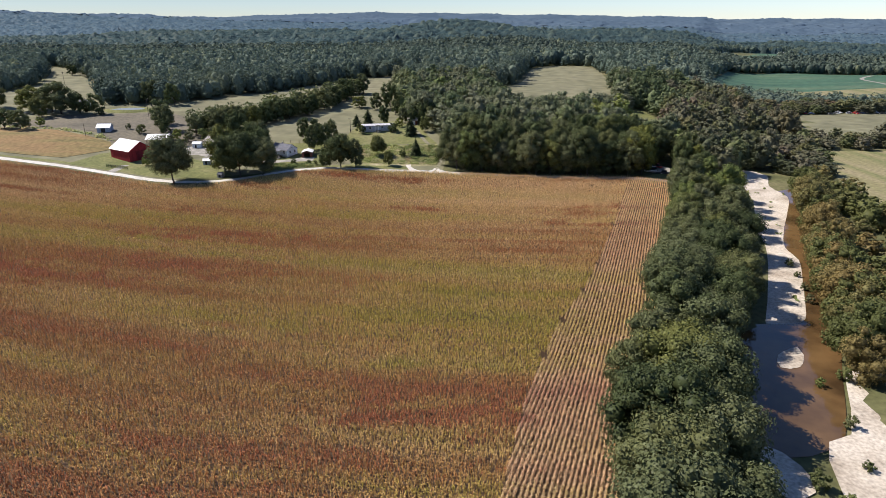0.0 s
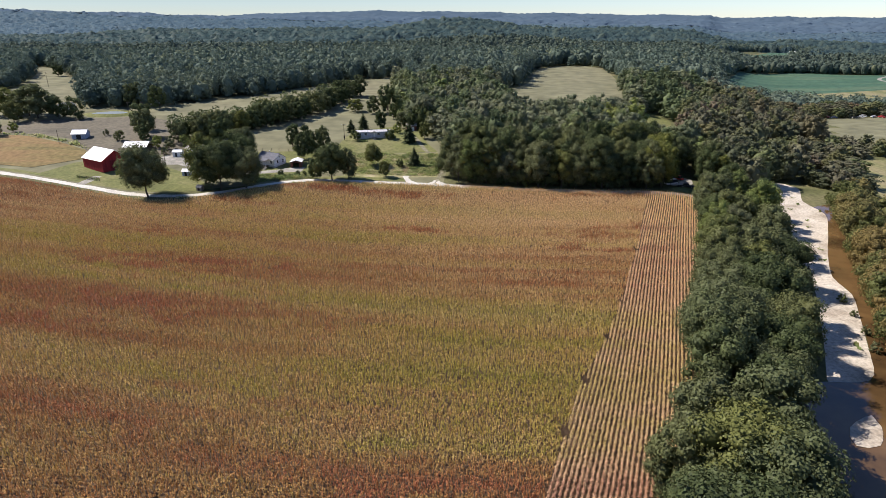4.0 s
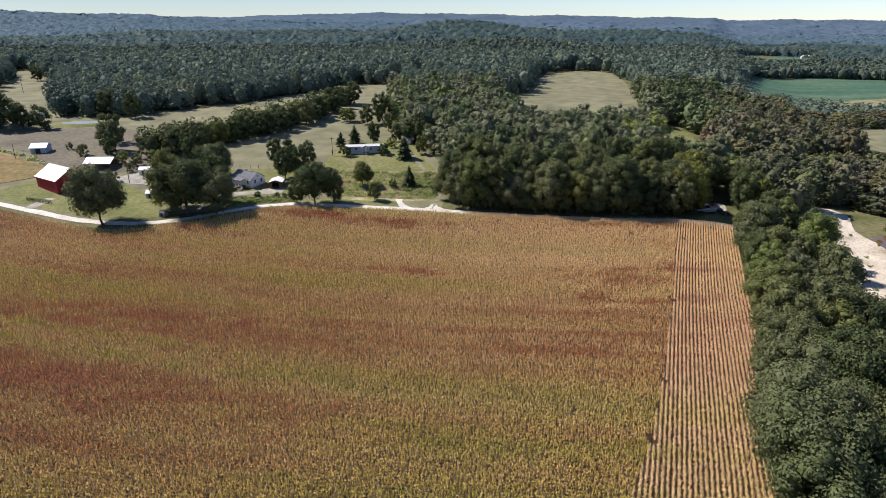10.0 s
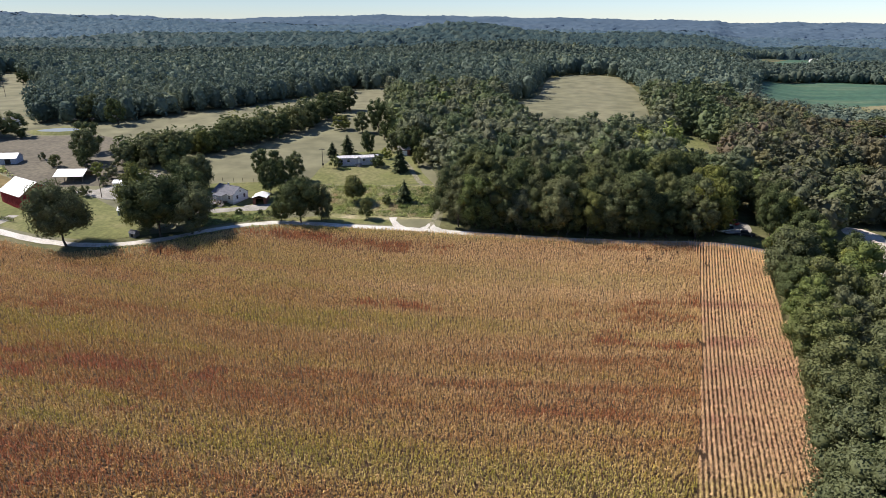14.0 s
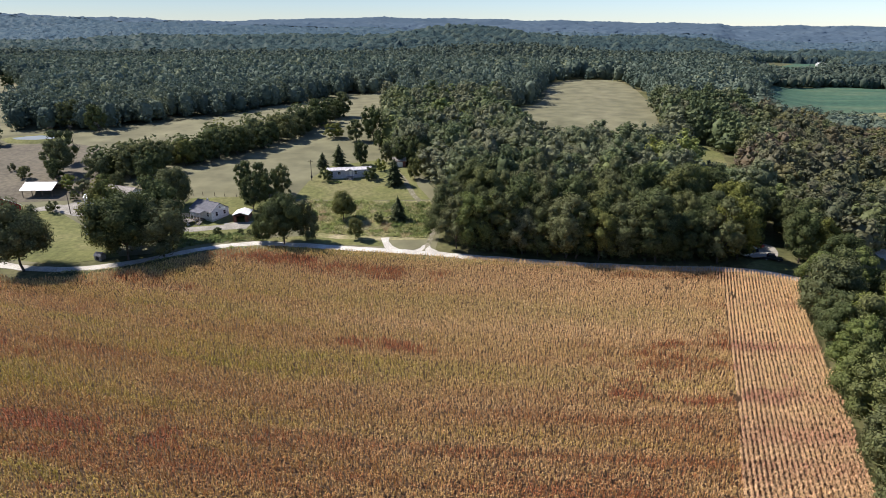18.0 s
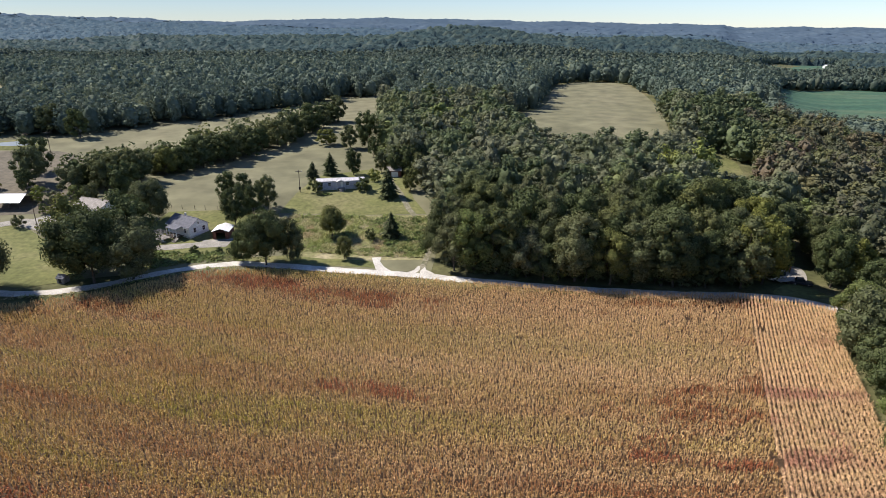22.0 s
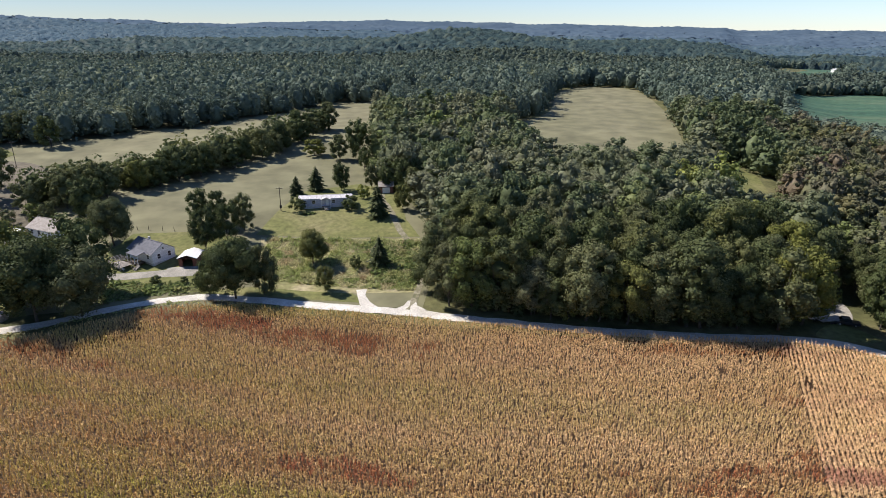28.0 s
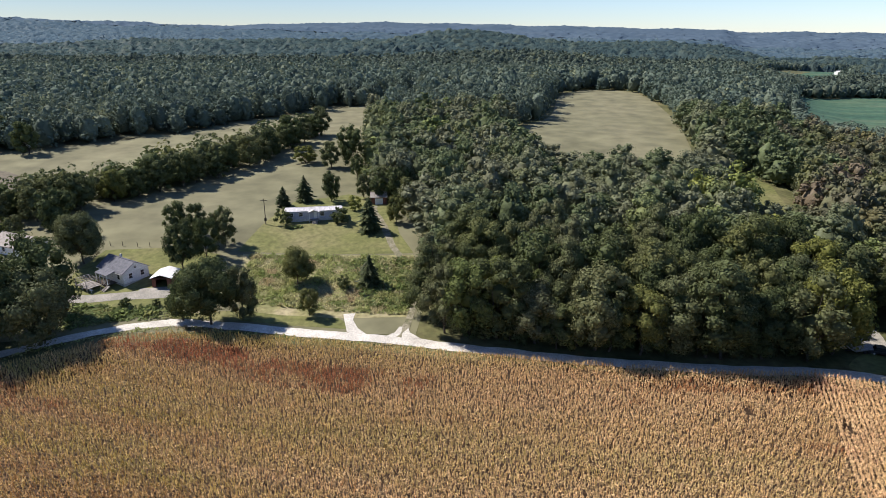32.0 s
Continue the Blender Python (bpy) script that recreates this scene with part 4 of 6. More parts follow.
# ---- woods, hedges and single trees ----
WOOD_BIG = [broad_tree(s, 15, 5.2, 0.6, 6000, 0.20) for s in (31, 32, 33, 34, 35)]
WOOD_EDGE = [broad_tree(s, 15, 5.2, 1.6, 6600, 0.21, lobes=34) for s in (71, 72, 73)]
EDGE_SHADED = [broad_tree(s, 15, 5.2, 1.6, 6600, 0.21, M_LEAF_DARK, lobes=34) for s in (74, 75)]
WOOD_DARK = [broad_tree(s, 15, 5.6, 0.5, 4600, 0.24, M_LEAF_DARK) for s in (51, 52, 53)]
OLIVE = [broad_tree(s, 15, 6.2, 0.4, 3600, 0.27, M_LEAF_OLIVE) for s in (61, 62, 63)]
WOOD_MID = [broad_tree(s, 15, 5.6, 0.2, 2400, 0.32, M_LEAF_DARK, lobes=26) for s in (41, 42, 43)]
river_ok = lambda P: P[(P[:, 1] < 256) & (P[:, 0] > 15) & (P[:, 0] < 205) & (line_distance(P[:, 0], P[:, 1], RIVER) < 62)]
rng0 = np.random.default_rng(7)
near = clear_of(scatter(-14, 150, 255, 292, 7.3, 1), 1.6)
ROAD_END = [(86, 250), (90, 256), (94, 263), (97, 272), (104, 271), (102, 260), (105, 250), (100, 246)]
near = near[(near[:, 0] < 112) & ~inside(near[:, 0], near[:, 1], ROAD_END)]
front = curve_points([p for p in ROAD if 2 < p[0] < 85], 5.6) + np.array((0, 3.8))
front = front + np.random.default_rng(70).uniform((-1.8, 0.0), (1.8, 2.0), front.shape)
near = np.concatenate([front, near[np.array([np.hypot(*(front - p).T).min() > 4.5 for p in near])]])
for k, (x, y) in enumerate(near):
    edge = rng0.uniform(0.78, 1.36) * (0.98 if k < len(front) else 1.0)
    # bright left and shaded right of the wood are put into leaf colour
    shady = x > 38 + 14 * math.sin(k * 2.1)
    kind = (EDGE_SHADED[k % 2] if shady else WOOD_EDGE[k % 3]) if k < len(front) else WOOD_DARK[k % 3] if shady and k % 4 else WOOD_BIG[k % 5]
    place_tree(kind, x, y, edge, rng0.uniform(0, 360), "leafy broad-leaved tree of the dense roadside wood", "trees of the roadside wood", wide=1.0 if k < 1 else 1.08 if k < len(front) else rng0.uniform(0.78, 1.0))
for k, (x, y) in enumerate(curve_points([p for p in ROAD if 0 < p[0] < 85], 3.4)):
    place_tree(WOOD_DARK[k % 3], x + rng0.uniform(-1, 1), y + rng0.uniform(3.4, 6.0), rng0.uniform(0.24, 0.42), rng0.uniform(0, 360), "leafy undergrowth sapling at the shaded wood edge", "saplings at the wood edge", "sapling", wide=1.1)
river = clear_of(river_ok(scatter(10, 210, 40, 262, 11.0, 4)), 1.2)
river = river[~((river[:, 1] > 236) & (river[:, 0] < 106))]
rim = curve_points([(29, 50), (34, 78), (34, 88), (41, 97), (49, 112), (62, 143), (76, 178), (85, 203), (95, 232)], 8.6)
rim = np.concatenate([rim, curve_points([(36, 48), (40, 66), (44, 82), (51, 98), (63, 119)], 8.0)])
rim = np.concatenate([rim, curve_points([(83, 97), (89, 111), (94, 122), (102, 142), (111, 160), (121, 181), (132, 205), (144, 232)], 5.6)])
rim = np.concatenate([rim, [(86, 104), (90, 112), (93, 103), (97, 110), (99, 119), (105, 113), (101, 103)]])
river = np.concatenate([rim, river[np.array([np.hypot(*(rim - p).T).min() > 5 for p in river])]])
bank = np.interp(river[:, 1], [48, 66, 82, 98, 119, 147, 180, 200, 234], [37, 41, 45, 52, 64, 81, 95, 101, 115])
stream = np.interp(river[:, 1], [q[1] for q in RIVER], [q[0] for q in RIVER])
rim_tree = np.arange(len(river)) < len(rim)
river, rim_tree = river[(river[:, 0] > stream) | (river[:, 0] < bank)], rim_tree[(river[:, 0] > stream) | (river[:, 0] < bank)]
behind = np.array([not rim_tree[k] and p[0] > np.interp(p[1], [q[1] for q in RIVER], [q[0] for q in RIVER]) for k, p in enumerate(river)])
bank_mass = river[behind]
for k, (x, y) in enumerate(river[~behind]):
    right = x > np.interp(y, [p[1] for p in RIVER], [p[0] for p in RIVER])
    place_tree((BIG + WOOD_DARK)[k % 7] if y < 170 and not right else OLIVE[k % 3] if right else (WOOD_DARK + WOOD_BIG)[k % 8], x, y, rng0.uniform(0.74, 1.02) if right else rng0.uniform(0.80, 1.14), rng0.uniform(0, 360),
               "olive-green tree on the far bank of the creek" if right else "dark green tree between maize and creek", "trees on the far bank" if right else "trees between maize and creek")

rb = np.random.default_rng(17)
crowns_stuff("far_bank_woods", bank_mass, rb.uniform(7, 11, len(bank_mass)), rb.uniform(4.4, 6.0, len(bank_mass)), 520, 0.034, M_WOOD_OLIVE, "olive and rust tinged woods beyond the creek", 23)

# copse: hedgerow trees across the pasture
copse_mass = []
COPSE = [(-128, 312), (-112, 320), (-101, 337), (-85, 364), (-70, 392), (-60, 428), (-55, 446)]
cp = curve_points(COPSE, 7.0)
cd = np.gradient(cp, axis=0)
cn = np.stack([-cd[:, 1], cd[:, 0]], 1) / np.hypot(cd[:, 0], cd[:, 1])[:, None]
for k, (p, q) in enumerate(zip(cp, cn)):
    for row, off in enumerate((5, 11.5, 18)):
        if row == 2 and k > len(cp) - 8:
            continue
        x, y = p + q * off + rng0.uniform(-2, 2, 2)
        if row:
            copse_mass.append((x, y))
            continue
        place_tree(WOOD_MID[(k + row) % 3], x, y, rng0.uniform(0.66, 0.98), rng0.uniform(0, 360), "dark leafy tree in the hedgerow across the pasture", "hedgerow trees")

copse_mass = np.array(copse_mass)
crowns_stuff("hedgerow_woods", copse_mass, rb.uniform(10, 15.5, len(copse_mass)), rb.uniform(4.2, 6.2, len(copse_mass)), 260, 0.042, M_WOOD_DARK, "dense dark hedgerow woods across the pasture", 24)

# single broad-leaved trees: x, y, height, crown radius over height (broad or slim), label
SINGLES = [
    (-114.8, 246.5, 18.5, "b", "great spreading oak standing beside the gravel road"),
    (-89, 253.5, 18.5, "b", "bright green maple in the farmyard by the road"), (-80, 256, 15.5, "b", "dark leafy tree in the farmyard by the road"),
    (-98, 262, 20.5, "w", "tall leafy tree in the farmyard"), (-84, 266, 21.5, "w", "tall dark tree behind the farmyard maples"),
    (-92, 294.5, 13, "b", "dense dark tree behind the white house"), (-108, 311, 13.5, "b", "round leafy tree by the pasture"),
    (-47, 265.5, 14.5, "b", "broad dark tree leaning over the gravel road"), (-54, 267, 9.5, "w", "thin grey-green roadside tree"), (-40.5, 268, 12, "w", "leafy green tree by the roadside"),
    (-73, 309, 11, "w", "leafy tree of the clump above the house"), (-66.5, 309, 11.5, "b", "leafy tree of the clump above the house"), (-57.5, 305, 11.5, "w", "dark pointed tree of the clump above the house"),
    (-64, 292, 13, "w", "grey-green tree above the red garage"), (-60, 298, 11.5, "w", "dark leafy tree of the clump above the house"),
    (-32, 285, 9.0, "b", "small round tree among tall weeds"), (-26, 270, 7.6, "w", "small dark tree by the roadside"),
    (-27.5, 321, 5.6, "s", "round dark clipped bush at the end of the mobile home"), (-34.5, 343, 10.5, "w", "dark column-shaped tree behind the mobile home"), (-24, 347, 9.5, "w", "small leafy tree in the yard"), (-17, 344, 11, "b", "leafy tree beside the driveway garage"),
    (-35, 389, 17, "w", "tall narrow tree at the pasture corner"), (-43, 387, 11, "b", "leafy tree at the pasture corner"), (-55, 393, 8, "b", "wide low tree in the pasture"), (-30, 372, 9, "w", "dark tree at the wood's edge"),
    (-20, 356, 9, "w", "dark tree at the wood's edge"), (-10.5, 322, 8.5, "w", "slim tree beside the lane"), (-11, 340, 13, "w", "tall dark tree beside the driveway garage"), (-7, 331, 12, "w", "leafy tree at the wood's edge"), (-15, 349, 12, "w", "leafy tree at the wood's edge"), (-25, 333, 5, "s", "small round bush in the yard"),
    (-152, 326, 15, "b", "dark leafy tree behind the pole shed"), (-160, 344, 15, "b", "tall dark tree in the pasture"), (-148, 318, 9, "w", "leafy tree behind the pole shed"),
    (-138, 309, 5.5, "s", "wide green shrub behind the yard"), (-131, 306, 6, "s", "wide green shrub behind the yard"), (-124, 309, 6.5, "s", "wide green shrub behind the yard"), (-118, 306, 8, "w", "leafy tree beside the yard"),
    (-161.5, 320, 5.2, "s", "round dark bush in the grazed pasture"), (-138, 271.5, 4.5, "s", "low spreading shrub in the farmyard"), (-131, 300, 3.4, "s", "small shrub by the yard pole"), (-133, 290, 4.5, "s", "low shrub beside the gravel lane"),
    (-262, 388, 13.5, "b", "massive dark spreading pasture tree"), (-247, 385, 14.5, "b", "massive dark spreading pasture tree"), (-238, 379, 15.5, "b", "massive dark spreading pasture tree"), (-246, 369, 10, "b", "rounded leafy tree in pasture"),
    (-225, 377, 9.5, "b", "rounded leafy tree in pasture"), (-216, 378, 9.5, "w", "dark narrow pasture tree"), (-211, 374, 4.6, "s", "small dark bush in the pasture"), (-244, 334, 9, "w", "dark tree by the bean field"),
    (-233, 331, 8.5, "w", "dark tree by the bean field"), (-228, 341, 5.5, "s", "round bush in the pasture"), (-292, 398, 13, "b", "dark leafy tree in pasture"), (-250, 352, 6, "w", "dark pasture tree by the farm track"),
    (-173, 330, 3.2, "s", "small brown bush in the pasture"),
    (-178, 404, 11, "b", "round pale green tree by the pond"), (-197, 412, 12, "b", "leafy tree behind the pond"), (-341, 575, 8, "b", "dark tree in the far pasture"), (-327, 572, 7, "b", "dark tree in the far pasture"),
    (-20, 283, 3.8, "s", "rust-brown sapling among weeds"), (-70, 272.5, 2.8, "s", "round dark shrub by the house drive"), (-63, 273.5, 2.2, "s", "low dark shrub by the house drive"), (-60, 273, 1.9, "s", "low dark shrub by the house drive"),
    (-69, 302, 3.2, "s", "small leafy sapling on the lawn"), (-71, 304, 2.4, "s", "small leafy sapling on the lawn"), (-44.6, 319.5, 5.5, "s", "thin bare-stemmed tree at the mobile home"),
]
for k, (x, y, h, shape, label) in enumerate(SINGLES):
    if shape == "s":
        place_tree((SMALL_DARK if "dark" in label or "clipped" in label else SMALL)[k % 2], x, y, h / 6, k * 67, label, name="bush" if h < 4.6 else "tree")
    else:
        place_tree((STANDING if shape == "b" and y < 300 else WOOD_DARK if y < 300 else WOOD_MID)[k % 3], x, y, h / 15 * (1.25 if x < -170 else 1.0), k * 67, label, wide=1.03 if k < 1 else 1.05 if k < 3 else 0.9 if k < 5 else 1.4 if "massive" in label or "wide low" in label else 1.15 if x < -200 else 0.78 if "clump" in label else 0.98 if shape == "b" else 0.8)


def conifer_meshes(seed, h, r, tiers):
    """A spruce: straight trunk and drooping tiers of needle sprays."""
    rng = np.random.default_rng(seed)
    V, F = [], []
    limb(V, F, (0, 0, -0.4), (0, 0, h * 0.96), 0.018 * h, 0.02, 7)
    tm = bpy.data.meshes.new("trunk")
    tm.from_pydata([tuple(v) for v in V], [], F)
    tm.materials.append(M_BARK)
    V, F = [], []
    for k in range(tiers):
        u = k / (tiers - 1)
        z, rad = h * (0.06 + 0.9 * u), (r * (1 - u) ** 0.62 + 0.2) * rng.uniform(0.7, 1.12)
        n = int(9 + 16 * (1 - u))
        for j in range(n):
            th = 2 * math.pi * (j + rng.uniform(-0.3, 0.3)) / n
            d, s = np.array((math.cos(th), math.sin(th), 0)), np.array((-math.sin(th), math.cos(th), 0))
            L = rad * rng.uniform(0.4, 1.15)
            w = 0.16 * L + 0.14
            for part_k, (a, b, dz) in enumerate(((0.05, 0.6, -0.06), (0.5, 1.0, -0.2))):
                i = len(V)
                c0, c1 = d * L * a + np.array((0, 0, z + dz * L * a)), d * L * b + np.array((0, 0, z + dz * L * b * 1.3 - rng.uniform(0, 0.15)))
                lift = np.array((0, 0, 0.12 * L))
                V += [c0 - s * w * 0.8, c0 + lift * 0.5, c0 + s * w * 0.8, c1 + s * w * 0.7, c1 + d * 0.2 * L, c1 - s * w * 0.7]
                F += [(i, i + 1, i + 4, i + 5), (i + 1, i + 2, i + 3, i + 4)]
    cm = bpy.data.meshes.new("crown")
    cm.from_pydata([tuple(v) for v in V], [], F)
    cm.materials.append(M_CONIFER)
    return tm, cm


SPRUCE = [conifer_meshes(s, 10, 3.5, 26) for s in (1, 2)]
for k, (x, y, h, label) in enumerate([(-18, 316, 10.5, "broad blue-green spruce on the lawn"), (-43.5, 343, 10, "dark spruce behind the mobile home"), 
                                      (-49, 336.5, 7.5, "small dark spruce behind the mobile home"), (-14, 285, 8.5, "young spruce among tall weeds")]):
    place_tree(SPRUCE[k % 2], x, y, h / 10, k * 40, label, name="spruce")

# woods behind, as one mass of crowns
rm = np.random.default_rng(8)
mid1 = in_view(clear_of(scatter(-40, 330, 256, 480, 8.8, 2), 2.0))
keep = ~((mid1[:, 0] < 114) & (mid1[:, 0] > -15) & (mid1[:, 1] < 293)) & ~((mid1[:, 1] < 258))
mid1 = mid1[keep]
low = np.where((mid1[:, 0] > 35) & (mid1[:, 0] < 120) & (mid1[:, 1] > 335) & (mid1[:, 1] < 400), 0.74, 1.0)
young = (np.abs(mid1[:, 0] - 112 - 0.3 * (mid1[:, 1] - 345)) < 13) & (mid1[:, 1] > 300) & (mid1[:, 1] < 362)
low = low * np.where(young, np.clip((352 - mid1[:, 1]) / 55, 0.22, 1), 1)
tall1, wide1 = rm.uniform(11, 20, len(mid1)) * low, rm.uniform(5.2, 7.6, len(mid1)) * np.sqrt(low)
mx, my = mid1[:, 0], mid1[:, 1]
tall1 = tall1 * np.where((mx > 155) & (mx < 240) & (my > 256) & (my < 352), 0.45, 1) * np.where((mx > 205) & (my > 352) & (my < 455), 0.5, 1) * np.where((mx > 190) & (my > 455), 0.5, 1)
wide1 = wide1 * np.where((mx > 155) & (mx < 240) & (my > 256) & (my < 352) | (mx > 205) & (my > 352) & (my < 455), 0.72, 1)
valley = mx > 92 + 0.42 * (my - 256) + 12 * np.sin(my * 0.07)
close = (my < 372) & (mx < 170) & ~valley
crowns_stuff("hill_woods", mid1[close], tall1[close], wide1[close], 1000, 0.025, M_WOOD_LEAF, "dense broad-leaved woods on the hillside", 3)
crowns_stuff("valley_woods", mid1[valley], tall1[valley], wide1[valley], 560, 0.033, M_WOOD_AUTUMN, "olive and brown tinged woods in the creek valley", 14)
close = close | valley
crowns_stuff("hill_woods", mid1[~close], tall1[~close], wide1[~close], 460, 0.036, M_WOOD_LEAF, "dense broad-leaved woods round the hill field", 13)
mid2 = in_view(clear_of(scatter(-700, 700, 256, 770, 9.4, 12), 3.0), 10)
mid2 = mid2[~((mid2[:, 0] > -42) & (mid2[:, 0] < 332) & (mid2[:, 1] < 482)) & (mid2[:, 1] > 300)]
tall2 = rm.uniform(12, 20, len(mid2)) * np.where((mid2[:, 0] > 190) & (mid2[:, 1] < 560), 0.5, 1)
wide2 = rm.uniform(5.0, 7.2, len(mid2))
fringe = np.zeros(len(mid2), bool)
for k in range(8):
    fringe |= open_land(mid2[:, 0] + 15 * math.cos(k * math.pi / 4), mid2[:, 1] + 15 * math.sin(k * math.pi / 4))
far2 = (np.hypot(mid2[:, 0] - 7, mid2[:, 1] - 140) > 400) & ~(fringe & (mid2[:, 1] < 620))
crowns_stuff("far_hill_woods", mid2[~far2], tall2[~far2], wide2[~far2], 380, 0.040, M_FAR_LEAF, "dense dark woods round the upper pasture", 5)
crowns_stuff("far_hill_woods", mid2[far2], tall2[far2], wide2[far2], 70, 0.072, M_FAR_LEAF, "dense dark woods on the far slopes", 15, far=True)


def canopy(name, ys, half, cell, mat, label, seed, rise=13.0, rough=0.8, smooth=True):
    """Far woods as one rough roof of rounded crowns over the hills."""
    rng = np.random.default_rng(seed)
    V, F, k = [], [], 0
    rows = []
    for y in ys:
        n = int(2 * (0.80 * (y + 20) + half) / cell) + 1
        rows.append(n)
    n = max(rows)
    Y = np.repeat(np.array(ys)[:, None], n, 1)
    w = 0.80 * (Y + 20) + half
    X = -w + 2 * w * np.linspace(0, 1, n)[None]
    X = X + rng.uniform(-0.4, 0.4, X.shape) * cell
    Y = Y + rng.uniform(-0.4, 0.4, X.shape) * cell
    # rounded crowns: height above the nearest of jittered centres
    best = np.full(X.shape, 9e9)
    tall = np.zeros(X.shape)
    tone = np.zeros(X.shape)
    s = 12.5
    gx, gy = np.floor(X / s), np.floor(Y / s)
    for dx in (-1, 0, 1):
        for dy in (-1, 0, 1):
            cx, cy = gx + dx, gy + dy
            h1 = np.modf(np.sin(cx * 127.1 + cy * 311.7) * 43758.5453)[0]
            h2 = np.modf(np.sin(cx * 269.5 + cy * 183.3) * 43758.5453)[0]
            px, py = (cx + 0.5 + 0.8 * h1) * s, (cy + 0.5 + 0.8 * h2) * s
            d = np.hypot(X - px, Y - py)
            better = d < best
            best = np.where(better, d, best)
            tall = np.where(better, 4.5 * h2 * h1 + 1.8 * h1, tall)
            tone = np.where(better, 0.5 + 0.35 * h1 + 0.25 * h2, tone)
    Z = height(X, Y) + rise + tall - 0.12 * np.minimum(best, 9) ** 2 * min(1, rough) + rng.uniform(-rough, rough, X.shape)
    gap = np.zeros(X.size, bool)
    belts = []
    for p in (GREEN_FIELD, FAR_MEADOW, FAR_MEADOW_B):
        c = np.mean(p, axis=0)
        belts.append([tuple(c + (np.array(q) - c) * (1 + 22 / np.hypot(*(np.array(q) - c)))) for q in p])
    for p in OPEN + FAR_OPEN + belts:
        gap |= inside(X.ravel(), Y.ravel(), p)
    Z = np.where(gap.reshape(X.shape), height(X, Y) - 4, Z)
    ob = mesh_object(name, np.stack([X, Y, Z], -1).reshape(-1, 3), grid_faces(n, len(ys)), mat, smooth)
    ob.data.attributes.new("tone", "FLOAT", "POINT").data.foreach_set("value", np.clip(tone, 0, 1).astype(np.float32).ravel())
    return tagged(ob, label, "woods", kind="stuff")


FAR_OPEN = [[(520, 1400), (700, 1420), (820, 1500), (560, 1470)], [(900, 1650), (1150, 1700), (1100, 1760), (880, 1720)], [(1250, 2100), (1600, 2150), (1500, 2230), (1200, 2190)],
            [(700, 1150), (860, 1170), (900, 1230), (720, 1210)], [(1000, 1300), (1180, 1330), (1160, 1390), (1010, 1370)], [(1000, 2500), (1400, 2540), (1350, 2640), (980, 2600)],
            [(-950, 1750), (-700, 1760), (-720, 1830), (-960, 1820)]]
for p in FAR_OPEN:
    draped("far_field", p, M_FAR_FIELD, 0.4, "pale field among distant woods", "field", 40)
rows = []
for p in (GREEN_FIELD, FAR_MEADOW, FAR_MEADOW_B):
    c = np.mean(p, axis=0)
    for off in (4, 12, 20):
        q = curve_points(p + p[:1], 9.0)
        d = q - c
        q = q + d / np.hypot(d[:, 0], d[:, 1])[:, None] * off + rm.uniform(-2.5, 2.5, q.shape)
        rows.append(q[(q[:, 1] > 735) & ~open_land(q[:, 0], q[:, 1])])
rows = np.concatenate(rows)
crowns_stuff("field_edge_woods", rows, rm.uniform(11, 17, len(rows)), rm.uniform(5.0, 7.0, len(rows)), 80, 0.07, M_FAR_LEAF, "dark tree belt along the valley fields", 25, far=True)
hills = in_view(scatter(-900, 920, 752, 1075, 10.4, 31), 20)
gaps = np.zeros(len(hills), bool)
for p in OPEN + FAR_OPEN:
    gaps |= inside(hills[:, 0], hills[:, 1], p)
hills = hills[~gaps]
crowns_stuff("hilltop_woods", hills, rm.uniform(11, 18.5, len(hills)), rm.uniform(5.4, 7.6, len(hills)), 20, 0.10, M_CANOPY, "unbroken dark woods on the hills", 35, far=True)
canopy("distant_woods", np.arange(1056, 1560, 4.4), 15, 5.6, M_FAR2_LEAF, "unbroken dark woods on distant hills, haze in their leaf colour", 4)
canopy("distant_woods", np.arange(1555, 2600, 8.0), 40, 9.0, M_HAZY_LEAF, "distant hill woods, coloured blue-green for haze", 2)
canopy("distant_woods", np.arange(2590, 4960, 22.0), 80, 20.0, M_RIDGE_LEAF, "wooded ridges on the horizon, coloured blue for haze", 3, 14, 0.5)


# ---- ground covers round the farm ----
draped("lawn", [(-176, 277), (-168, 290), (-150, 297), (-128, 288), (-107, 272), (-93, 256), (-107, 250.5), (-127, 254), (-155, 265.5)], M_LAWN, 0.16, "mown green lawn between barn and road", "lawn")
draped("lawn", [(-88, 268), (-92, 290), (-90, 302), (-70, 304), (-57, 300), (-56, 275), (-62, 270), (-72, 265)], M_LAWN, 0.16, "mown green lawn round the white house", "lawn")
draped("lawn", [(-53, 302), (-51, 319), (-47, 342), (-30, 352), (-15, 344), (-9, 314), (-4, 302), (-31, 300.5)], M_LAWN, 0.16, "mown yellow-green lawn below the mobile home", "lawn")
draped("lawn", [(-58, 269.5), (-44, 272), (-32, 270), (-19, 269), (-14, 264), (-30, 265.5), (-43, 267.5), (-57, 268)], M_LAWN, 0.17, "grass verge above the road", "lawn")
draped("weed_patch", [(-51, 300.5), (-31, 300), (-4, 301), (-1, 290), (-3, 270), (-19, 269), (-32, 270), (-43, 272), (-47, 286)], M_WEEDY, 0.15, "rough ground under tall weeds", "ground")
draped("bean_field", [(-400, 400), (-300, 352), (-247, 337), (-215, 330), (-189, 317), (-171, 306), (-166, 295), (-184, 284), (-214, 291), (-262, 306), (-335, 326), (-400, 345)], M_GOLD, 0.35, "golden ripening bean field beside the road", "field")
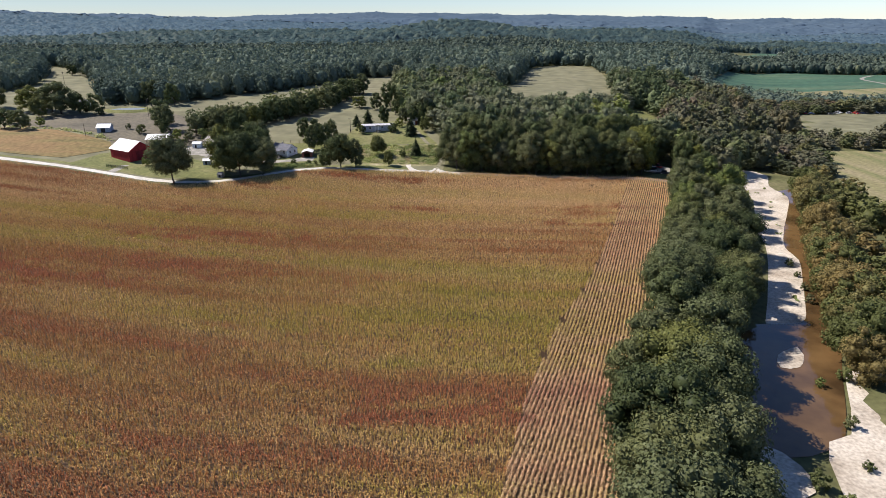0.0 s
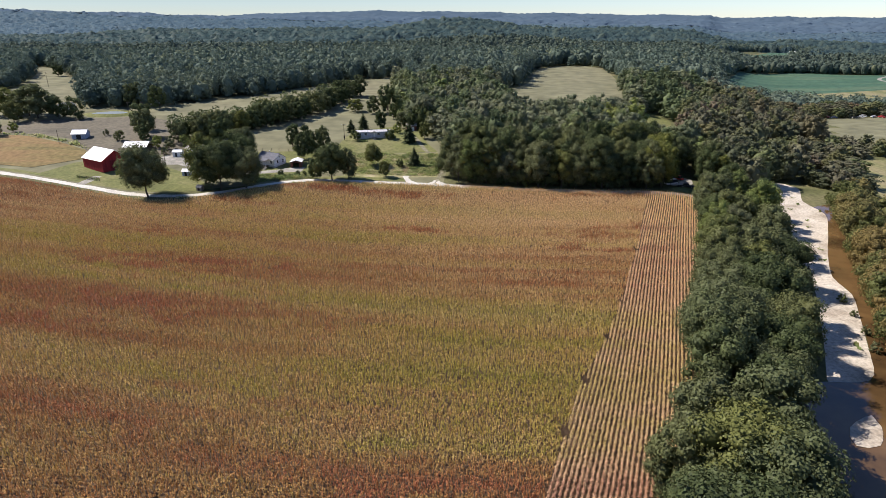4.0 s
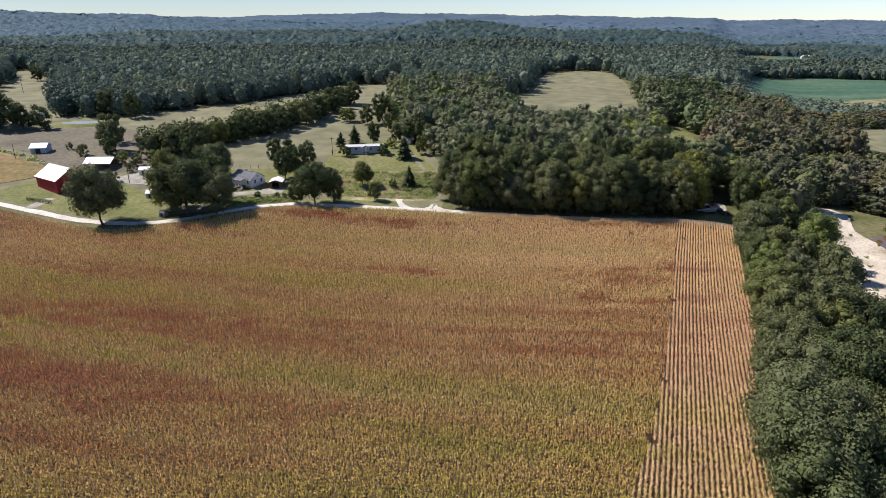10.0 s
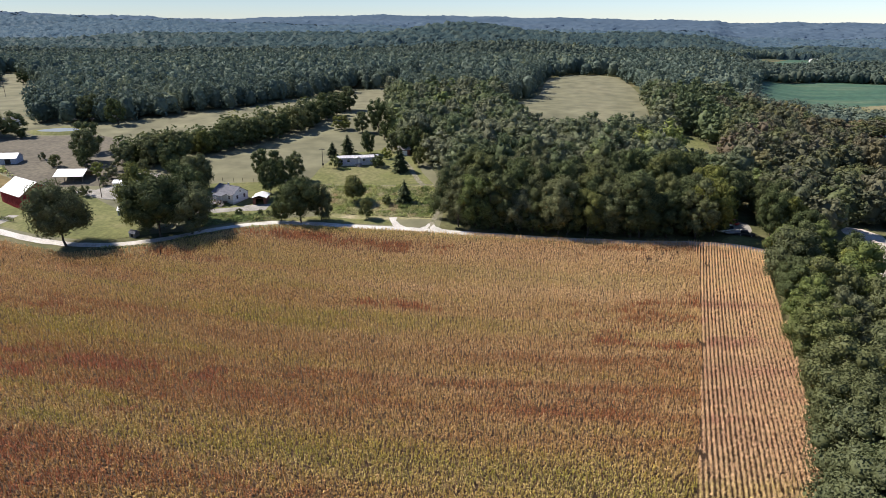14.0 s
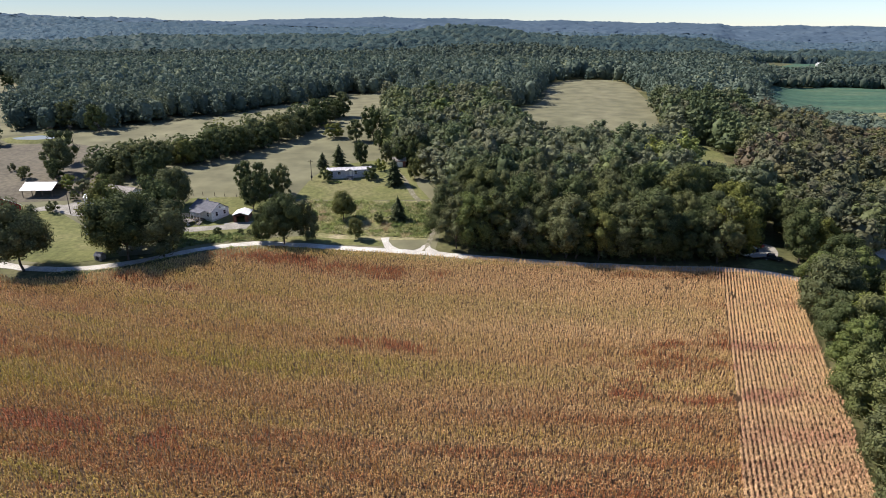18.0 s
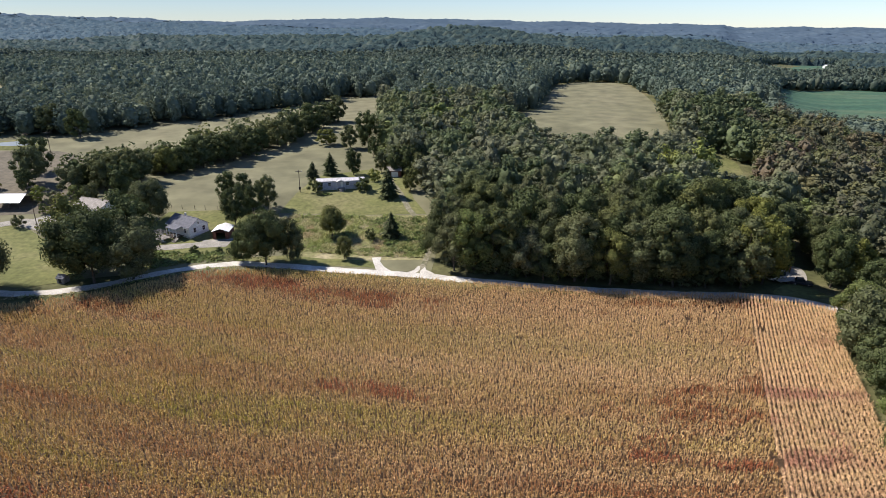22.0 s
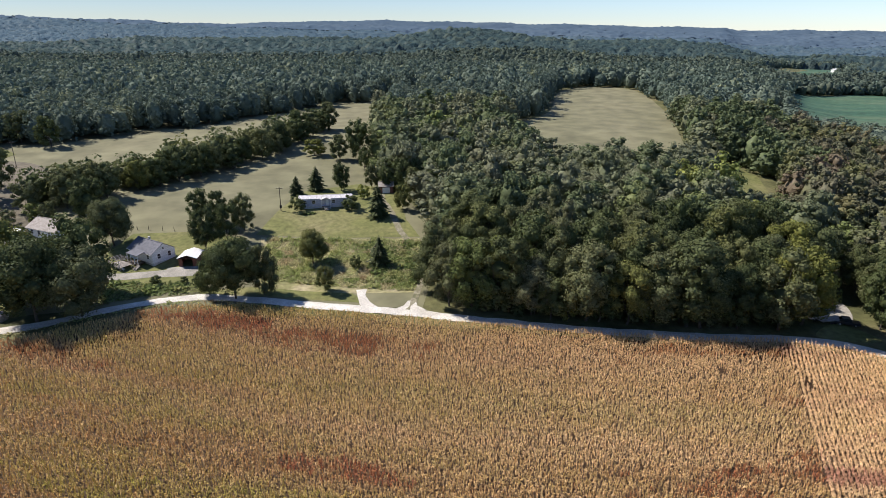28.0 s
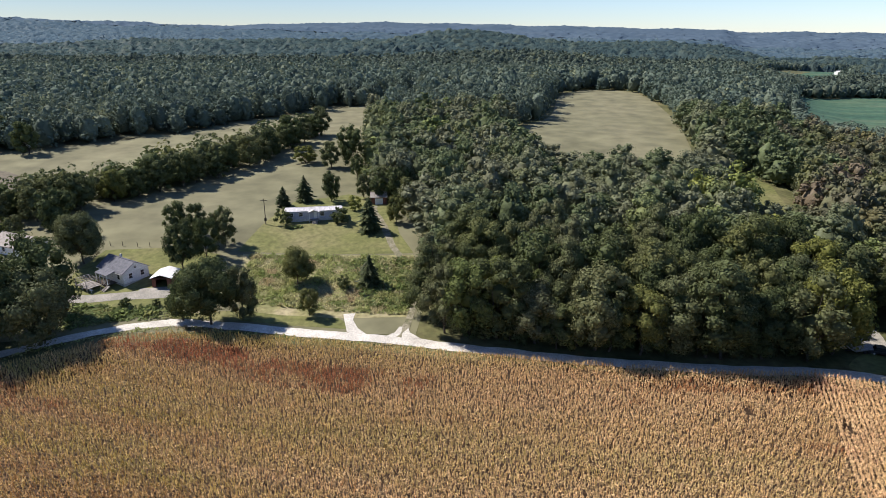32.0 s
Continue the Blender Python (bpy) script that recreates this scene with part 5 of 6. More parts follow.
draped("pasture_rim", [(-300, 318), (-262, 302), (-214, 288), (-186, 281), (-176, 277), (-155, 265.5), (-181, 276.5), (-216, 287)], M_LAWN, 0.17, "green grass verge along the road", "verge")
LANE = [(-64, 279.5), (-70, 279), (-78, 277.3), (-86, 276.5), (-97, 278.5), (-110, 284), (-123, 291), (-134, 294), (-142, 291)]
band("lane", LANE, 4.0, M_GRAVEL, 0.22, "grey gravel farm lane", "lane", 0.03, 0.3)
draped("yard", [(-71, 282), (-62, 283.5), (-62.5, 277.5), (-71, 276.5)], M_GRAVEL, 0.25, "grey gravel turning place before the garage", "yard")
draped("yard", [(-136, 292), (-128, 300), (-112, 296), (-112, 288), (-124, 287)], M_GRAVEL, 0.2, "grey gravel yard by the buildings", "yard")
band("lane", [(-150, 261), (-149, 266), (-148, 272)], 4.0, M_GRAVEL, 0.22, "short gravel way to the barn", "lane", 0.03, 0.3)
band("driveway", [(-4.5, 261), (-3.6, 264.5), (-2.2, 275), (-0.8, 287), (-5.4, 296), (-10.6, 307.5), (-14, 319), (-18, 331), (-19, 338)], 1.9, M_TRACK, 0.24, "worn gravel driveway up to the mobile home", "driveway", 0.02, 0.3)
draped("driveway", rounded([(-7.5, 261.4), (-5.6, 263), (-4.8, 265.5), (-2.9, 265.5), (-2.3, 263), (0, 260.8), (-4, 260.5)], 1.5), M_ROAD, 0.26, "pale gravel apron where the driveway meets the road", "driveway", 2.0)
band("driveway", [(-12, 261), (-15, 264), (-16.5, 268), (-17, 271)], 2.4, M_ROAD, 0.24, "short pale gravel field entrance", "driveway", 0.02, 0.3)
band("path", [(-280, 372), (-267, 380), (-258, 392), (-262, 420)], 2.5, M_ROAD, 0.2, "pale farm track in the pasture", "track", 0, 0.3)
band("farm_road", [(440, 600), (473, 674), (490, 742), (540, 800)], 4, M_GRAVEL, 0.5, "pale gravel road beside the bean field", "road", 0, 0.5)
POND = [(-213, 389), (-209, 394), (-204, 397), (-197, 396), (-191, 391), (-192, 386), (-198, 383.5), (-207, 384)]
pond_z = float(height(-203, 397)) + 0.05
flat_sheet("pond", POND, pond_z, M_POND, "small pond with the sky's reflection put into its pale colour", "pond")


def pond_bank():
    """A low grass dam round the pond."""
    bm = bmesh.new()
    rings = []
    for f, up in ((1.0, 0.02), (1.08, 0.25), (1.18, 0.22), (1.5, None)):
        ring = []
        for x, y in POND:
            X, Y = -202 + (x + 202) * f, 390 + (y - 390) * f
            ring.append(bm.verts.new((X, Y, pond_z + up if up is not None else float(height(X, Y)) + 0.05)))
        rings.append(ring)
    for a, b in zip(rings, rings[1:]):
        for i in range(len(a)):
            j = (i + 1) % len(a)
            bm.faces.new((a[i], a[j], b[j], b[i]))
    tagged(part("pond_bank", bm, M_LAWN, smooth=True), "grassy earth bank round the pond", "bank", kind="structure")


pond_bank()


def tufts(name, pts, tall, wide, blades, mat, label, category, seed):
    """Weeds and low plants: many bent leaves, one object."""
    rng = np.random.default_rng(seed)
    n = len(pts) * blades
    P = np.repeat(pts, blades, 0) + rng.normal(0, wide * 0.5, (n, 2))
    z = height(P[:, 0], P[:, 1]) + 0.15
    th = rng.uniform(0, 2 * math.pi, n)
    d, s = np.column_stack([np.cos(th), np.sin(th)]), np.column_stack([-np.sin(th), np.cos(th)])
    lush = np.clip(2.4 * value_noise(P[:, 0] * 0.3, P[:, 1] * 0.3, seed, 3) - 0.45, 0.15, 1.8)
    h, w = tall * rng.uniform(0.4, 1.2, n) * lush, wide * rng.uniform(0.25, 0.5, n) * (0.6 + 0.4 * lush)
    q = np.empty((n, 4, 3))
    q[:, 0, :2], q[:, 1, :2] = P - s * w[:, None], P + s * w[:, None]
    q[:, 2, :2], q[:, 3, :2] = P + (s * 0.7 + d * rng.uniform(0.9, 2.6, n)[:, None]) * w[:, None] * 1.2, P + (-s * 0.7 + d * rng.uniform(0.9, 2.6, n)[:, None]) * w[:, None] * 1.2
    q[:, :2, 2], q[:, 2:, 2] = z[:, None], (z + h)[:, None]
    ob = mesh_object(name, q.reshape(-1, 3), np.arange(n * 4).reshape(-1, 4), mat)
    return tagged(ob, label, category, kind="stuff")


def patch(poly, spacing, seed, drop=0.0):
    a = np.array(poly)
    P = scatter(a[:, 0].min(), a[:, 0].max(), a[:, 1].min(), a[:, 1].max(), spacing, seed)
    P = P[inside(P[:, 0], P[:, 1], poly)]
    return P[np.random.default_rng(seed).random(len(P)) >= drop]


tufts("weeds", patch([(-49, 300), (-4, 300), (-2, 290), (-4, 271), (-19, 272), (-34, 274), (-44, 276), (-46, 288)], 0.55, 1, 0.12), 0.55, 0.42, 4, M_WEED, "tall tangled weeds of green, tan and rust", "weeds", 1)
tufts("brambles", patch([(-20, 298), (-4, 299), (-2, 288), (-4, 272), (-14, 275), (-17, 288)], 0.8, 2, 0.1), 0.8, 0.8, 4, M_BRAMBLE, "dense green brambles at the wood's edge", "brambles", 2)
tufts("ditch_weeds", patch([(-82, 273), (-70, 273), (-58, 272), (-56, 268.5), (-70, 266), (-80, 261)], 0.7, 3, 0.1), 0.7, 0.7, 4, M_BRAMBLE, "green weeds in the ditch above the road", "weeds", 3)
tufts("bank_weeds", patch([(26, 50), (33, 82), (42, 100), (60, 138), (76, 178), (97, 232), (100, 240), (96, 226), (84, 196), (60, 142), (46, 110), (32, 78)], 0.9, 4), 1.2, 0.8, 4, M_BRAMBLE, "rank weeds along the maize edge", "weeds", 4)
tufts("fence_weeds", patch([(-247, 338), (-215, 331), (-189, 318), (-171, 307), (-169, 309), (-188, 320.5), (-214, 334), (-246, 341)], 1.3, 5, 0.4), 1.1, 0.9, 4, M_WEED, "weeds along the bean field's edge", "weeds", 5)
verge = curve_points([p for p in ROAD if -125 < p[0] < 95], 0.35)
tufts("roadside_grass", verge + np.random.default_rng(6).uniform(-1, 1, verge.shape) * 0.7 - np.array((0, 2.6)), 0.3, 0.45, 3, M_WEED, "rank grass between road and maize", "grass", 6)
tufts("gravel_weeds", np.array([p for p in patch(BAR, 3.2, 7, 0.92) if not inside(p[0], p[1], WATER)]), 0.7, 0.8, 6, M_BRAMBLE, "scattered green weeds on the gravel bar", "weeds", 7)
for k, (x, y, h) in enumerate([(71, 82, 2.6), (67, 71, 2.0), (57, 67, 3.2), (59, 63, 2.6), (79, 97, 3.0), (95, 141, 2.4), (92, 133, 2.6), (98, 150, 2.0), (124, 196, 2.2), (100, 158, 2.6), (73, 95, 2.0), (54, 60, 2.8), (84, 112, 3.2), (90, 120, 3.4)]):
    place_tree(SMALL[k % 2], x, y, h / 6, k * 77, "bright green willow shrub on the gravel bar", "shrubs on the gravel bar", "shrub")


# ---- buildings ----
def window(parent, x, y, z, w, h, face="y", out=-1):
    """A window set into a wall: frame and dark pane. face: the axis that it looks along."""
    d = 0.05 * out
    def span(a, b):
        return (min(a, b), max(a, b))
    f = bmesh.new()
    for u0, u1, v0, v1 in ((-w / 2 - 0.08, w / 2 + 0.08, h, h + 0.08), (-w / 2 - 0.08, w / 2 + 0.08, -0.08, 0), (-w / 2 - 0.08, -w / 2, 0, h), (w / 2, w / 2 + 0.08, 0, h), (-w / 2, w / 2, h / 2 - 0.025, h / 2 + 0.025)):
        if face == "y":
            box(f, x + u0, x + u1, *span(y, y + 1.6 * d), z + v0, z + v1)
        else:
            box(f, *span(x, x + 1.6 * d), y + u0, y + u1, z + v0, z + v1)
    fr = part("window_frame", f, M_WHITE, parent)
    g = bmesh.new()
    if face == "y":
        box(g, x - w / 2, x + w / 2, *span(y + 0.2 * d, y + 0.6 * d), z, z + h)
    else:
        box(g, *span(x + 0.2 * d, x + 0.6 * d), y - w / 2, y + w / 2, z, z + h)
    part("pane", g, M_PANE, fr, "dark window pane")


def gable_walls(L, W, z0, eave, ridge):
    bm = bmesh.new()
    prism(bm, [(0, z0), (W, z0), (W, eave), (W / 2, ridge), (0, eave)], 0, L)
    return bm


def gable_roof(parent, L, W, eave, ridge, mat, over=0.4, thick=0.12, label=""):
    """Two roof slopes, each a slab, and a ridge cap."""
    s = (ridge - eave) / (W / 2)
    for y0, y1, z0, z1 in ((-over, W / 2, eave - over * s, ridge), (W / 2, W + over, ridge, eave - over * s)):
        bm = bmesh.new()
        prism(bm, [(y0, z0 + 0.03), (y1, z1 + 0.03), (y1, z1 + 0.03 + thick), (y0, z0 + 0.03 + thick)], -over, L + over)
        part("roof_slope", bm, mat, parent, label)
    part("ridge_cap", boxes((-over, L + over, W / 2 - 0.15, W / 2 + 0.15, ridge + thick - 0.02, ridge + thick + 0.07)), mat, parent)


# red barn
barn = root_at("barn", -160.5, 284.7, -33.5, "red wooden barn with a white metal roof", "barn", sink=0.6)
part("wall", gable_walls(15.6, 12, 0, 5.0, 8.7), M_RED, barn, "dark red board walls")
gable_roof(barn, 15.6, 12, 5.0, 8.7, M_WHITE_METAL, 0.5, 0.1, "bright white metal roofing")
part("sliding_door", boxes((15.6, 15.72, 3.6, 8.4, 0.3, 4.4)), M_RED_DARK, barn, "dark red sliding door")
part("door_track", boxes((15.6, 15.8, 2.2, 9.8, 4.4, 4.6)), M_RED_DARK, barn)
for x in np.arange(0.0, 15.7, 1.3):
    part("batten", boxes((x - 0.06, x + 0.06, -0.05, 0, 0.3, 4.75)), M_RED, barn)
part("trim_board", boxes((-0.06, 15.66, -0.07, -0.005, 4.75, 5.0)), M_RED_DARK, barn)

# small blue-sided barn
b2 = root_at("small_barn", -186.5, 322.5, 10, "small barn with blue-grey sides and white roof", "barn", sink=0.4)
part("wall", gable_walls(6.5, 6, 0, 3.0, 4.6), M_BLUE_SIDING, b2)
gable_roof(b2, 6.5, 6, 3.0, 4.6, M_WHITE_METAL, 0.4, 0.1, "white metal roofing")
# no real opening: its inner shade is a dark panel on the wall
part("door", boxes((2, 4.2, -0.06, -0.01, 0.4, 2.6)), M_DARK, b2, "dark panel painted as the shade of an open doorway")

# pole shed with a white roof
ps = root_at("pole_shed", -151, 302, 3, "open pole shed with a broad white metal roof", "shed", sink=0.2)
gable_roof(ps, 10.5, 8, 3.0, 4.8, M_WHITE_METAL, 0.5, 0.1, "white metal roofing")
for x in (0.1, 3.5, 7.0, 10.4):
    for y in (0.1, 7.9):
        part("post", boxes((x - 0.09, x + 0.09, y - 0.09, y + 0.09, -0.3, 3.02)), M_TIMBER, ps)
part("back_wall", boxes((0.2, 10.3, 7.99, 8.06, 0, 3.0)), M_TIMBER, ps)
for y in (0.1, 7.9):
    part("beam", boxes((0, 10.5, y - 0.07, y + 0.07, 2.75, 3.0)), M_TIMBER, ps)

# white house with porch and deck
hs = root_at("house", -84.3, 287.9, -30.5, "small white bungalow with grey shingle roof", "house", z=float(height(-79, 286)), sink=0.7)
part("foundation", boxes((0.03, 10.47, 0.03, 6.97, -0.6, 1.0)), M_CONCRETE, hs, "pale block foundation")
part("wall", gable_walls(10.5, 7, 1.0, 3.8, 5.9), M_WHITE_SIDING, hs, "white siding walls")
gable_roof(hs, 10.5, 7, 3.8, 5.9, M_SHINGLE, 0.35, 0.14, "grey asphalt shingles")
for x in (1.4, 8.6):
    window(hs, x, 0, 2.0, 1.0, 1.3, "y", -1)
for y in (2.0, 5.2):
    window(hs, 10.5, y, 2.0, 0.9, 1.3, "x", 1)
window(hs, 10.5, 3.5, 4.3, 0.6, 0.6, "x", 1)
window(hs, 10.5, 5.6, 0.3, 0.8, 0.4, "x", 1)
door = part("door", boxes((5.0, 5.95, -0.06, -0.01, 1.05, 3.1)), M_WHITE, hs, "white front door")
part("handle", boxes((5.8, 5.86, -0.12, -0.06, 2.0, 2.12)), M_DARK, door)
bm = bmesh.new()
prism(bm, [(-2.6, 3.42), (0.2, 3.95), (0.2, 4.07), (-2.6, 3.54)], 2.6, 7.6)
part("porch_roof", bm, M_SHINGLE, hs, "grey shingled porch roof")
part("porch_floor", boxes((2.7, 7.5, -2.5, -0.02, 0.85, 1.0)), M_TIMBER, hs)
for x in (2.8, 4.3, 5.9, 7.4):
    part("porch_post", boxes((x - 0.07, x + 0.07, -2.45, -2.3, 1.0, 3.44)), M_WHITE, hs)
part("porch_skirt", boxes((2.7, 7.5, -2.5, -2.42, -0.4, 0.85)), M_DARK, hs)
part("chimney", boxes((3.6, 4.1, 3.9, 4.4, 5.2, 6.6)), M_CONCRETE, hs, "small roof chimney")
part("vent_pipe", rod((7.5, 4.6, 5.0), (7.5, 4.6, 5.9), 0.07), M_DARK, hs)
part("fascia", boxes((-0.35, 10.85, -0.39, -0.352, 3.45, 3.62)), M_WHITE, hs)

# deck, ramp and yard stuff before the house
dk = root_at("deck", -85.6, 284.6, -30.5, "weathered grey timber deck with railings", "deck", z=float(height(-84, 284)))
for x in np.arange(0, 5.4, 0.45):
    part("plank", boxes((x, x + 0.40, -3.2, 0.6, 0.55, 0.62)), M_GREY_TIMBER, dk)
for x, y in ((0.05, -3.1), (0.05, 0.5), (2.6, -3.1), (5.2, -3.1), (5.2, 0.5)):
    part("post", boxes((x - 0.06, x + 0.06, y - 0.06, y + 0.06, -0.3, 1.6)), M_GREY_TIMBER, dk)
for z in (1.05, 1.5):
    part("rail", boxes((0, 5.3, -3.14, -3.06, z, z + 0.09)), M_GREY_TIMBER, dk)
    part("rail", boxes((0.0, 0.08, -3.0, 0.5, z, z + 0.09)), M_GREY_TIMBER, dk)
for k in range(6):
    part("joist", boxes((0.3 + k * 0.9, 0.38 + k * 0.9, -3.1, 0.5, 2.3, 2.42)), M_GREY_TIMBER, dk)
for x, y in ((0.35, -3.05), (4.85, -3.05), (0.35, 0.45), (4.85, 0.45)):
    part("pergola_post", boxes((x - 0.06, x + 0.06, y - 0.06, y + 0.06, 0.6, 2.3)), M_GREY_TIMBER, dk)
rp = root_at("ramp", -80.2, 280.6, -30.5, "grey timber steps up to the porch", "steps", z=float(height(-80, 281)))
for k in range(6):
    part("tread", boxes((0, 1.4, 0.28 * k, 0.28 * k + 0.27, 0.15 * k - 0.1, 0.15 * k + 0.05)), M_GREY_TIMBER, rp)
for x in (-0.06, 1.42):
    bm = bmesh.new()
    prism(bm, [(0, 0.8), (1.7, 1.7), (1.7, 1.8), (0, 0.9)], x, x + 0.06)
    part("handrail", bm, M_GREY_TIMBER, rp)
    part("post", boxes((x, x + 0.07, 0, 0.08, -0.1, 0.85)), M_GREY_TIMBER, rp)
for k, (x, y, t) in enumerate(((-83.5, 280.6, 20), (-82.3, 280.1, 70), (-84.8, 281.2, 130))):
    ch = root_at("garden_chair", x, y, t, "pale garden chair on the gravel", "chair", "garden chairs")
    part("seat", boxes((-0.28, 0.28, -0.28, 0.28, 0.38, 0.43)), M_WHITE, ch)
    part("backrest", boxes((-0.28, 0.28, 0.24, 0.29, 0.43, 0.95)), M_WHITE, ch)
    for lx in (-0.25, 0.25):
        for ly in (-0.25, 0.25):
            part("leg", boxes((lx - 0.025, lx + 0.025, ly - 0.025, ly + 0.025, -0.1, 0.38)), M_WHITE, ch)

# red-brown open garage
gr = root_at("garage", -68.2, 282.6, 4, "small red-brown open garage with white roof", "garage", sink=0.2)
for nm, b in (("side_wall", (0, 0.12, 0, 6, 0, 2.5)), ("side_wall", (4.6, 4.72, 0, 6, 0, 2.5)), ("back_wall", (0.12, 4.6, 5.88, 6, 0, 2.5)), ("front_wall", (0.12, 1.0, 0, 0.12, 0, 2.5)), ("front_wall", (3.7, 4.6, 0, 0.12, 0, 2.5))):
    part(nm, boxes(b), M_BROWN_RED, gr)
bm = bmesh.new()
prism(bm, [(-0.3, 2.5), (6.3, 2.5), (6.3, 2.6), (-0.3, 2.6)], -0.3, 5.0)
bmesh.ops.translate(bm, verts=[v for v in bm.verts if v.co.x > 3], vec=(0, 0, 0.0))
part("ceiling_board", bm, M_BROWN_RED, gr)
bm = bmesh.new()
vs = []
for y in (-0.35, 6.35):
    vs.append([bm.verts.new(c) for c in ((-0.35, y, 2.62), (2.36, y, 3.5), (5.07, y, 2.62), (5.07, y, 2.72), (2.36, y, 3.6), (-0.35, y, 2.72))])
bm.faces.new(vs[0])
bm.faces.new(vs[1][::-1])
for i in range(6):
    bm.faces.new((vs[0][i], vs[1][i], vs[1][(i + 1) % 6], vs[0][(i + 1) % 6]))
part("roof", bm, M_WHITE_METAL, gr, "white metal roof")

# mobile home
mh = root_at("mobile_home", -44.3, 321.0, 11, "long pale grey-blue mobile home with a light roof", "mobile home", z=float(height(-37, 323)), sink=0.1)
part("skirting", boxes((0.05, 16.95, 0.05, 4.55, -0.6, 0.75)), M_CONCRETE, mh)
part("wall", gable_walls(17, 4.6, 0.75, 3.2, 3.75), M_LAVENDER, mh, "pale grey-blue siding")
gable_roof(mh, 17, 4.6, 3.2, 3.75, M_LIGHT_ROOF, 0.25, 0.1, "pale sheet roof")
for x in (1.8, 4.6, 11.0, 14.6):
    window(mh, x, 0, 1.6, 1.1, 1.1, "y", -1)
part("door", boxes((8.5, 9.4, -0.06, -0.01, 0.85, 2.85)), M_WHITE, mh, "white front door")
bm = bmesh.new()
vs = []
for y in (-1.5, 0.2):
    vs.append([bm.verts.new(c) for c in ((6.9, y, 3.05), (8.6, y, 3.75), (10.3, y, 3.05), (10.3, y, 3.15), (8.6, y, 3.87), (6.9, y, 3.15))])
bm.faces.new(vs[0])
bm.faces.new(vs[1][::-1])
for i in range(6):
    bm.faces.new((vs[0][i], vs[1][i], vs[1][(i + 1) % 6], vs[0][(i + 1) % 6]))
part("porch_roof", bm, M_LIGHT_ROOF, mh, "small gabled porch roof")
part("porch_floor", boxes((7.1, 10.1, -1.5, -0.01, 0.6, 0.75)), M_GREY_TIMBER, mh)
for x in (7.2, 10.0):
    part("porch_post", boxes((x - 0.06, x + 0.06, -1.45, -1.33, -0.2, 3.06)), M_WHITE, mh)
for k in range(4):
    part("step", boxes((8.0, 9.6, -1.52 - 0.28 * (k + 1), -1.52 - 0.28 * k, -0.1, 0.6 - 0.16 * (k + 1) + 0.05)), M_GREY_TIMBER, mh)
sh = root_at("yard_garage", -20.5, 339.5, 8, "small weathered timber garage under trees", "garage", sink=0.1)
part("wall", gable_walls(5, 5, 0, 2.6, 3.7), M_BROWN_RED, sh)
gable_roof(sh, 5, 5, 2.6, 3.7, M_TAN_ROOF, 0.3, 0.1)
part("garage_door", boxes((1.2, 3.8, -0.06, -0.01, 0.1, 2.2)), M_WHITE, sh)
flb = root_at("flower_bed", -41, 317.3, 8, "low dark flower bed on the lawn", "flower bed")
rgf = np.random.default_rng(3)
bm = bmesh.new()
for k in range(160):
    a, r = rgf.uniform(0, 6.28), math.sqrt(rgf.random())
    x, y = 2.6 * r * math.cos(a), 1.0 * r * math.sin(a)
    t = rgf.uniform(0, 6.28)
    dx, dy = 0.22 * math.cos(t), 0.22 * math.sin(t)
    h = rgf.uniform(0.25, 0.7)
    bm.faces.new([bm.verts.new(c) for c in ((x - dx, y - dy, 0), (x + dx, y + dy, 0), (x + dx + dy, y + dy - dx, h), (x - dx + dy, y - dy - dx, h))])
part("plants", bm, M_BRAMBLE, flb)

# grey house by the yard, white shed, garden sheds
gh = root_at("grey_house", -121, 300.5, -22, "low house with a tan-grey roof under trees", "house", sink=0.3)
part("wall", gable_walls(12, 8, 0, 2.8, 4.8), M_WHITE_SIDING, gh)
gable_roof(gh, 12, 8, 2.8, 4.8, M_TAN_ROOF, 0.5, 0.14, "tan-grey shingles")
for x in (2, 5, 9.5):
    window(gh, x, 0, 1.1, 1.1, 1.2, "y", -1)
part("door", boxes((6.6, 7.5, -0.06, -0.01, 0.1, 2.1)), M_WHITE, gh)
for x, y, t, L, W, e, r, mt, rf, lab in ((-112, 272.2, 5, 3.4, 2.8, 2.0, 2.9, M_BLUE_SIDING, M_WHITE_METAL, "pale blue garden shed with white roof"), (-99, 253.6, -15, 2.2, 2.0, 1.5, 2.2, M_GREY_TIMBER, M_SHINGLE, "tiny dark-roofed pump house by the road"),
                                          (-126, 297, 0, 4.2, 3.4, 2.3, 3.1, M_WHITE_SIDING, M_WHITE_METAL, "white shed beside the gravel yard"), (-189, 415, 5, 5, 4, 2.5, 3.4, M_WHITE_SIDING, M_WHITE_METAL, "white shed at the wood's edge"),
                                          (-240, 402, 0, 8, 6, 2.6, 4.0, M_WHITE_SIDING, M_SHINGLE, "white house hidden among pasture trees")):
    o = root_at("shed" if L < 8 else "house", x, y, t, lab, "shed" if L < 8 else "house", sink=0.15)
    part("wall", gable_walls(L, W, 0, e, r), mt, o)
    gable_roof(o, L, W, e, r, rf, 0.2, 0.08)
    part("door", boxes((L * 0.3, L * 0.3 + 0.9, -0.05, -0.01, 0.15, min(1.9, e - 0.15))), M_DARK, o, "dark door")
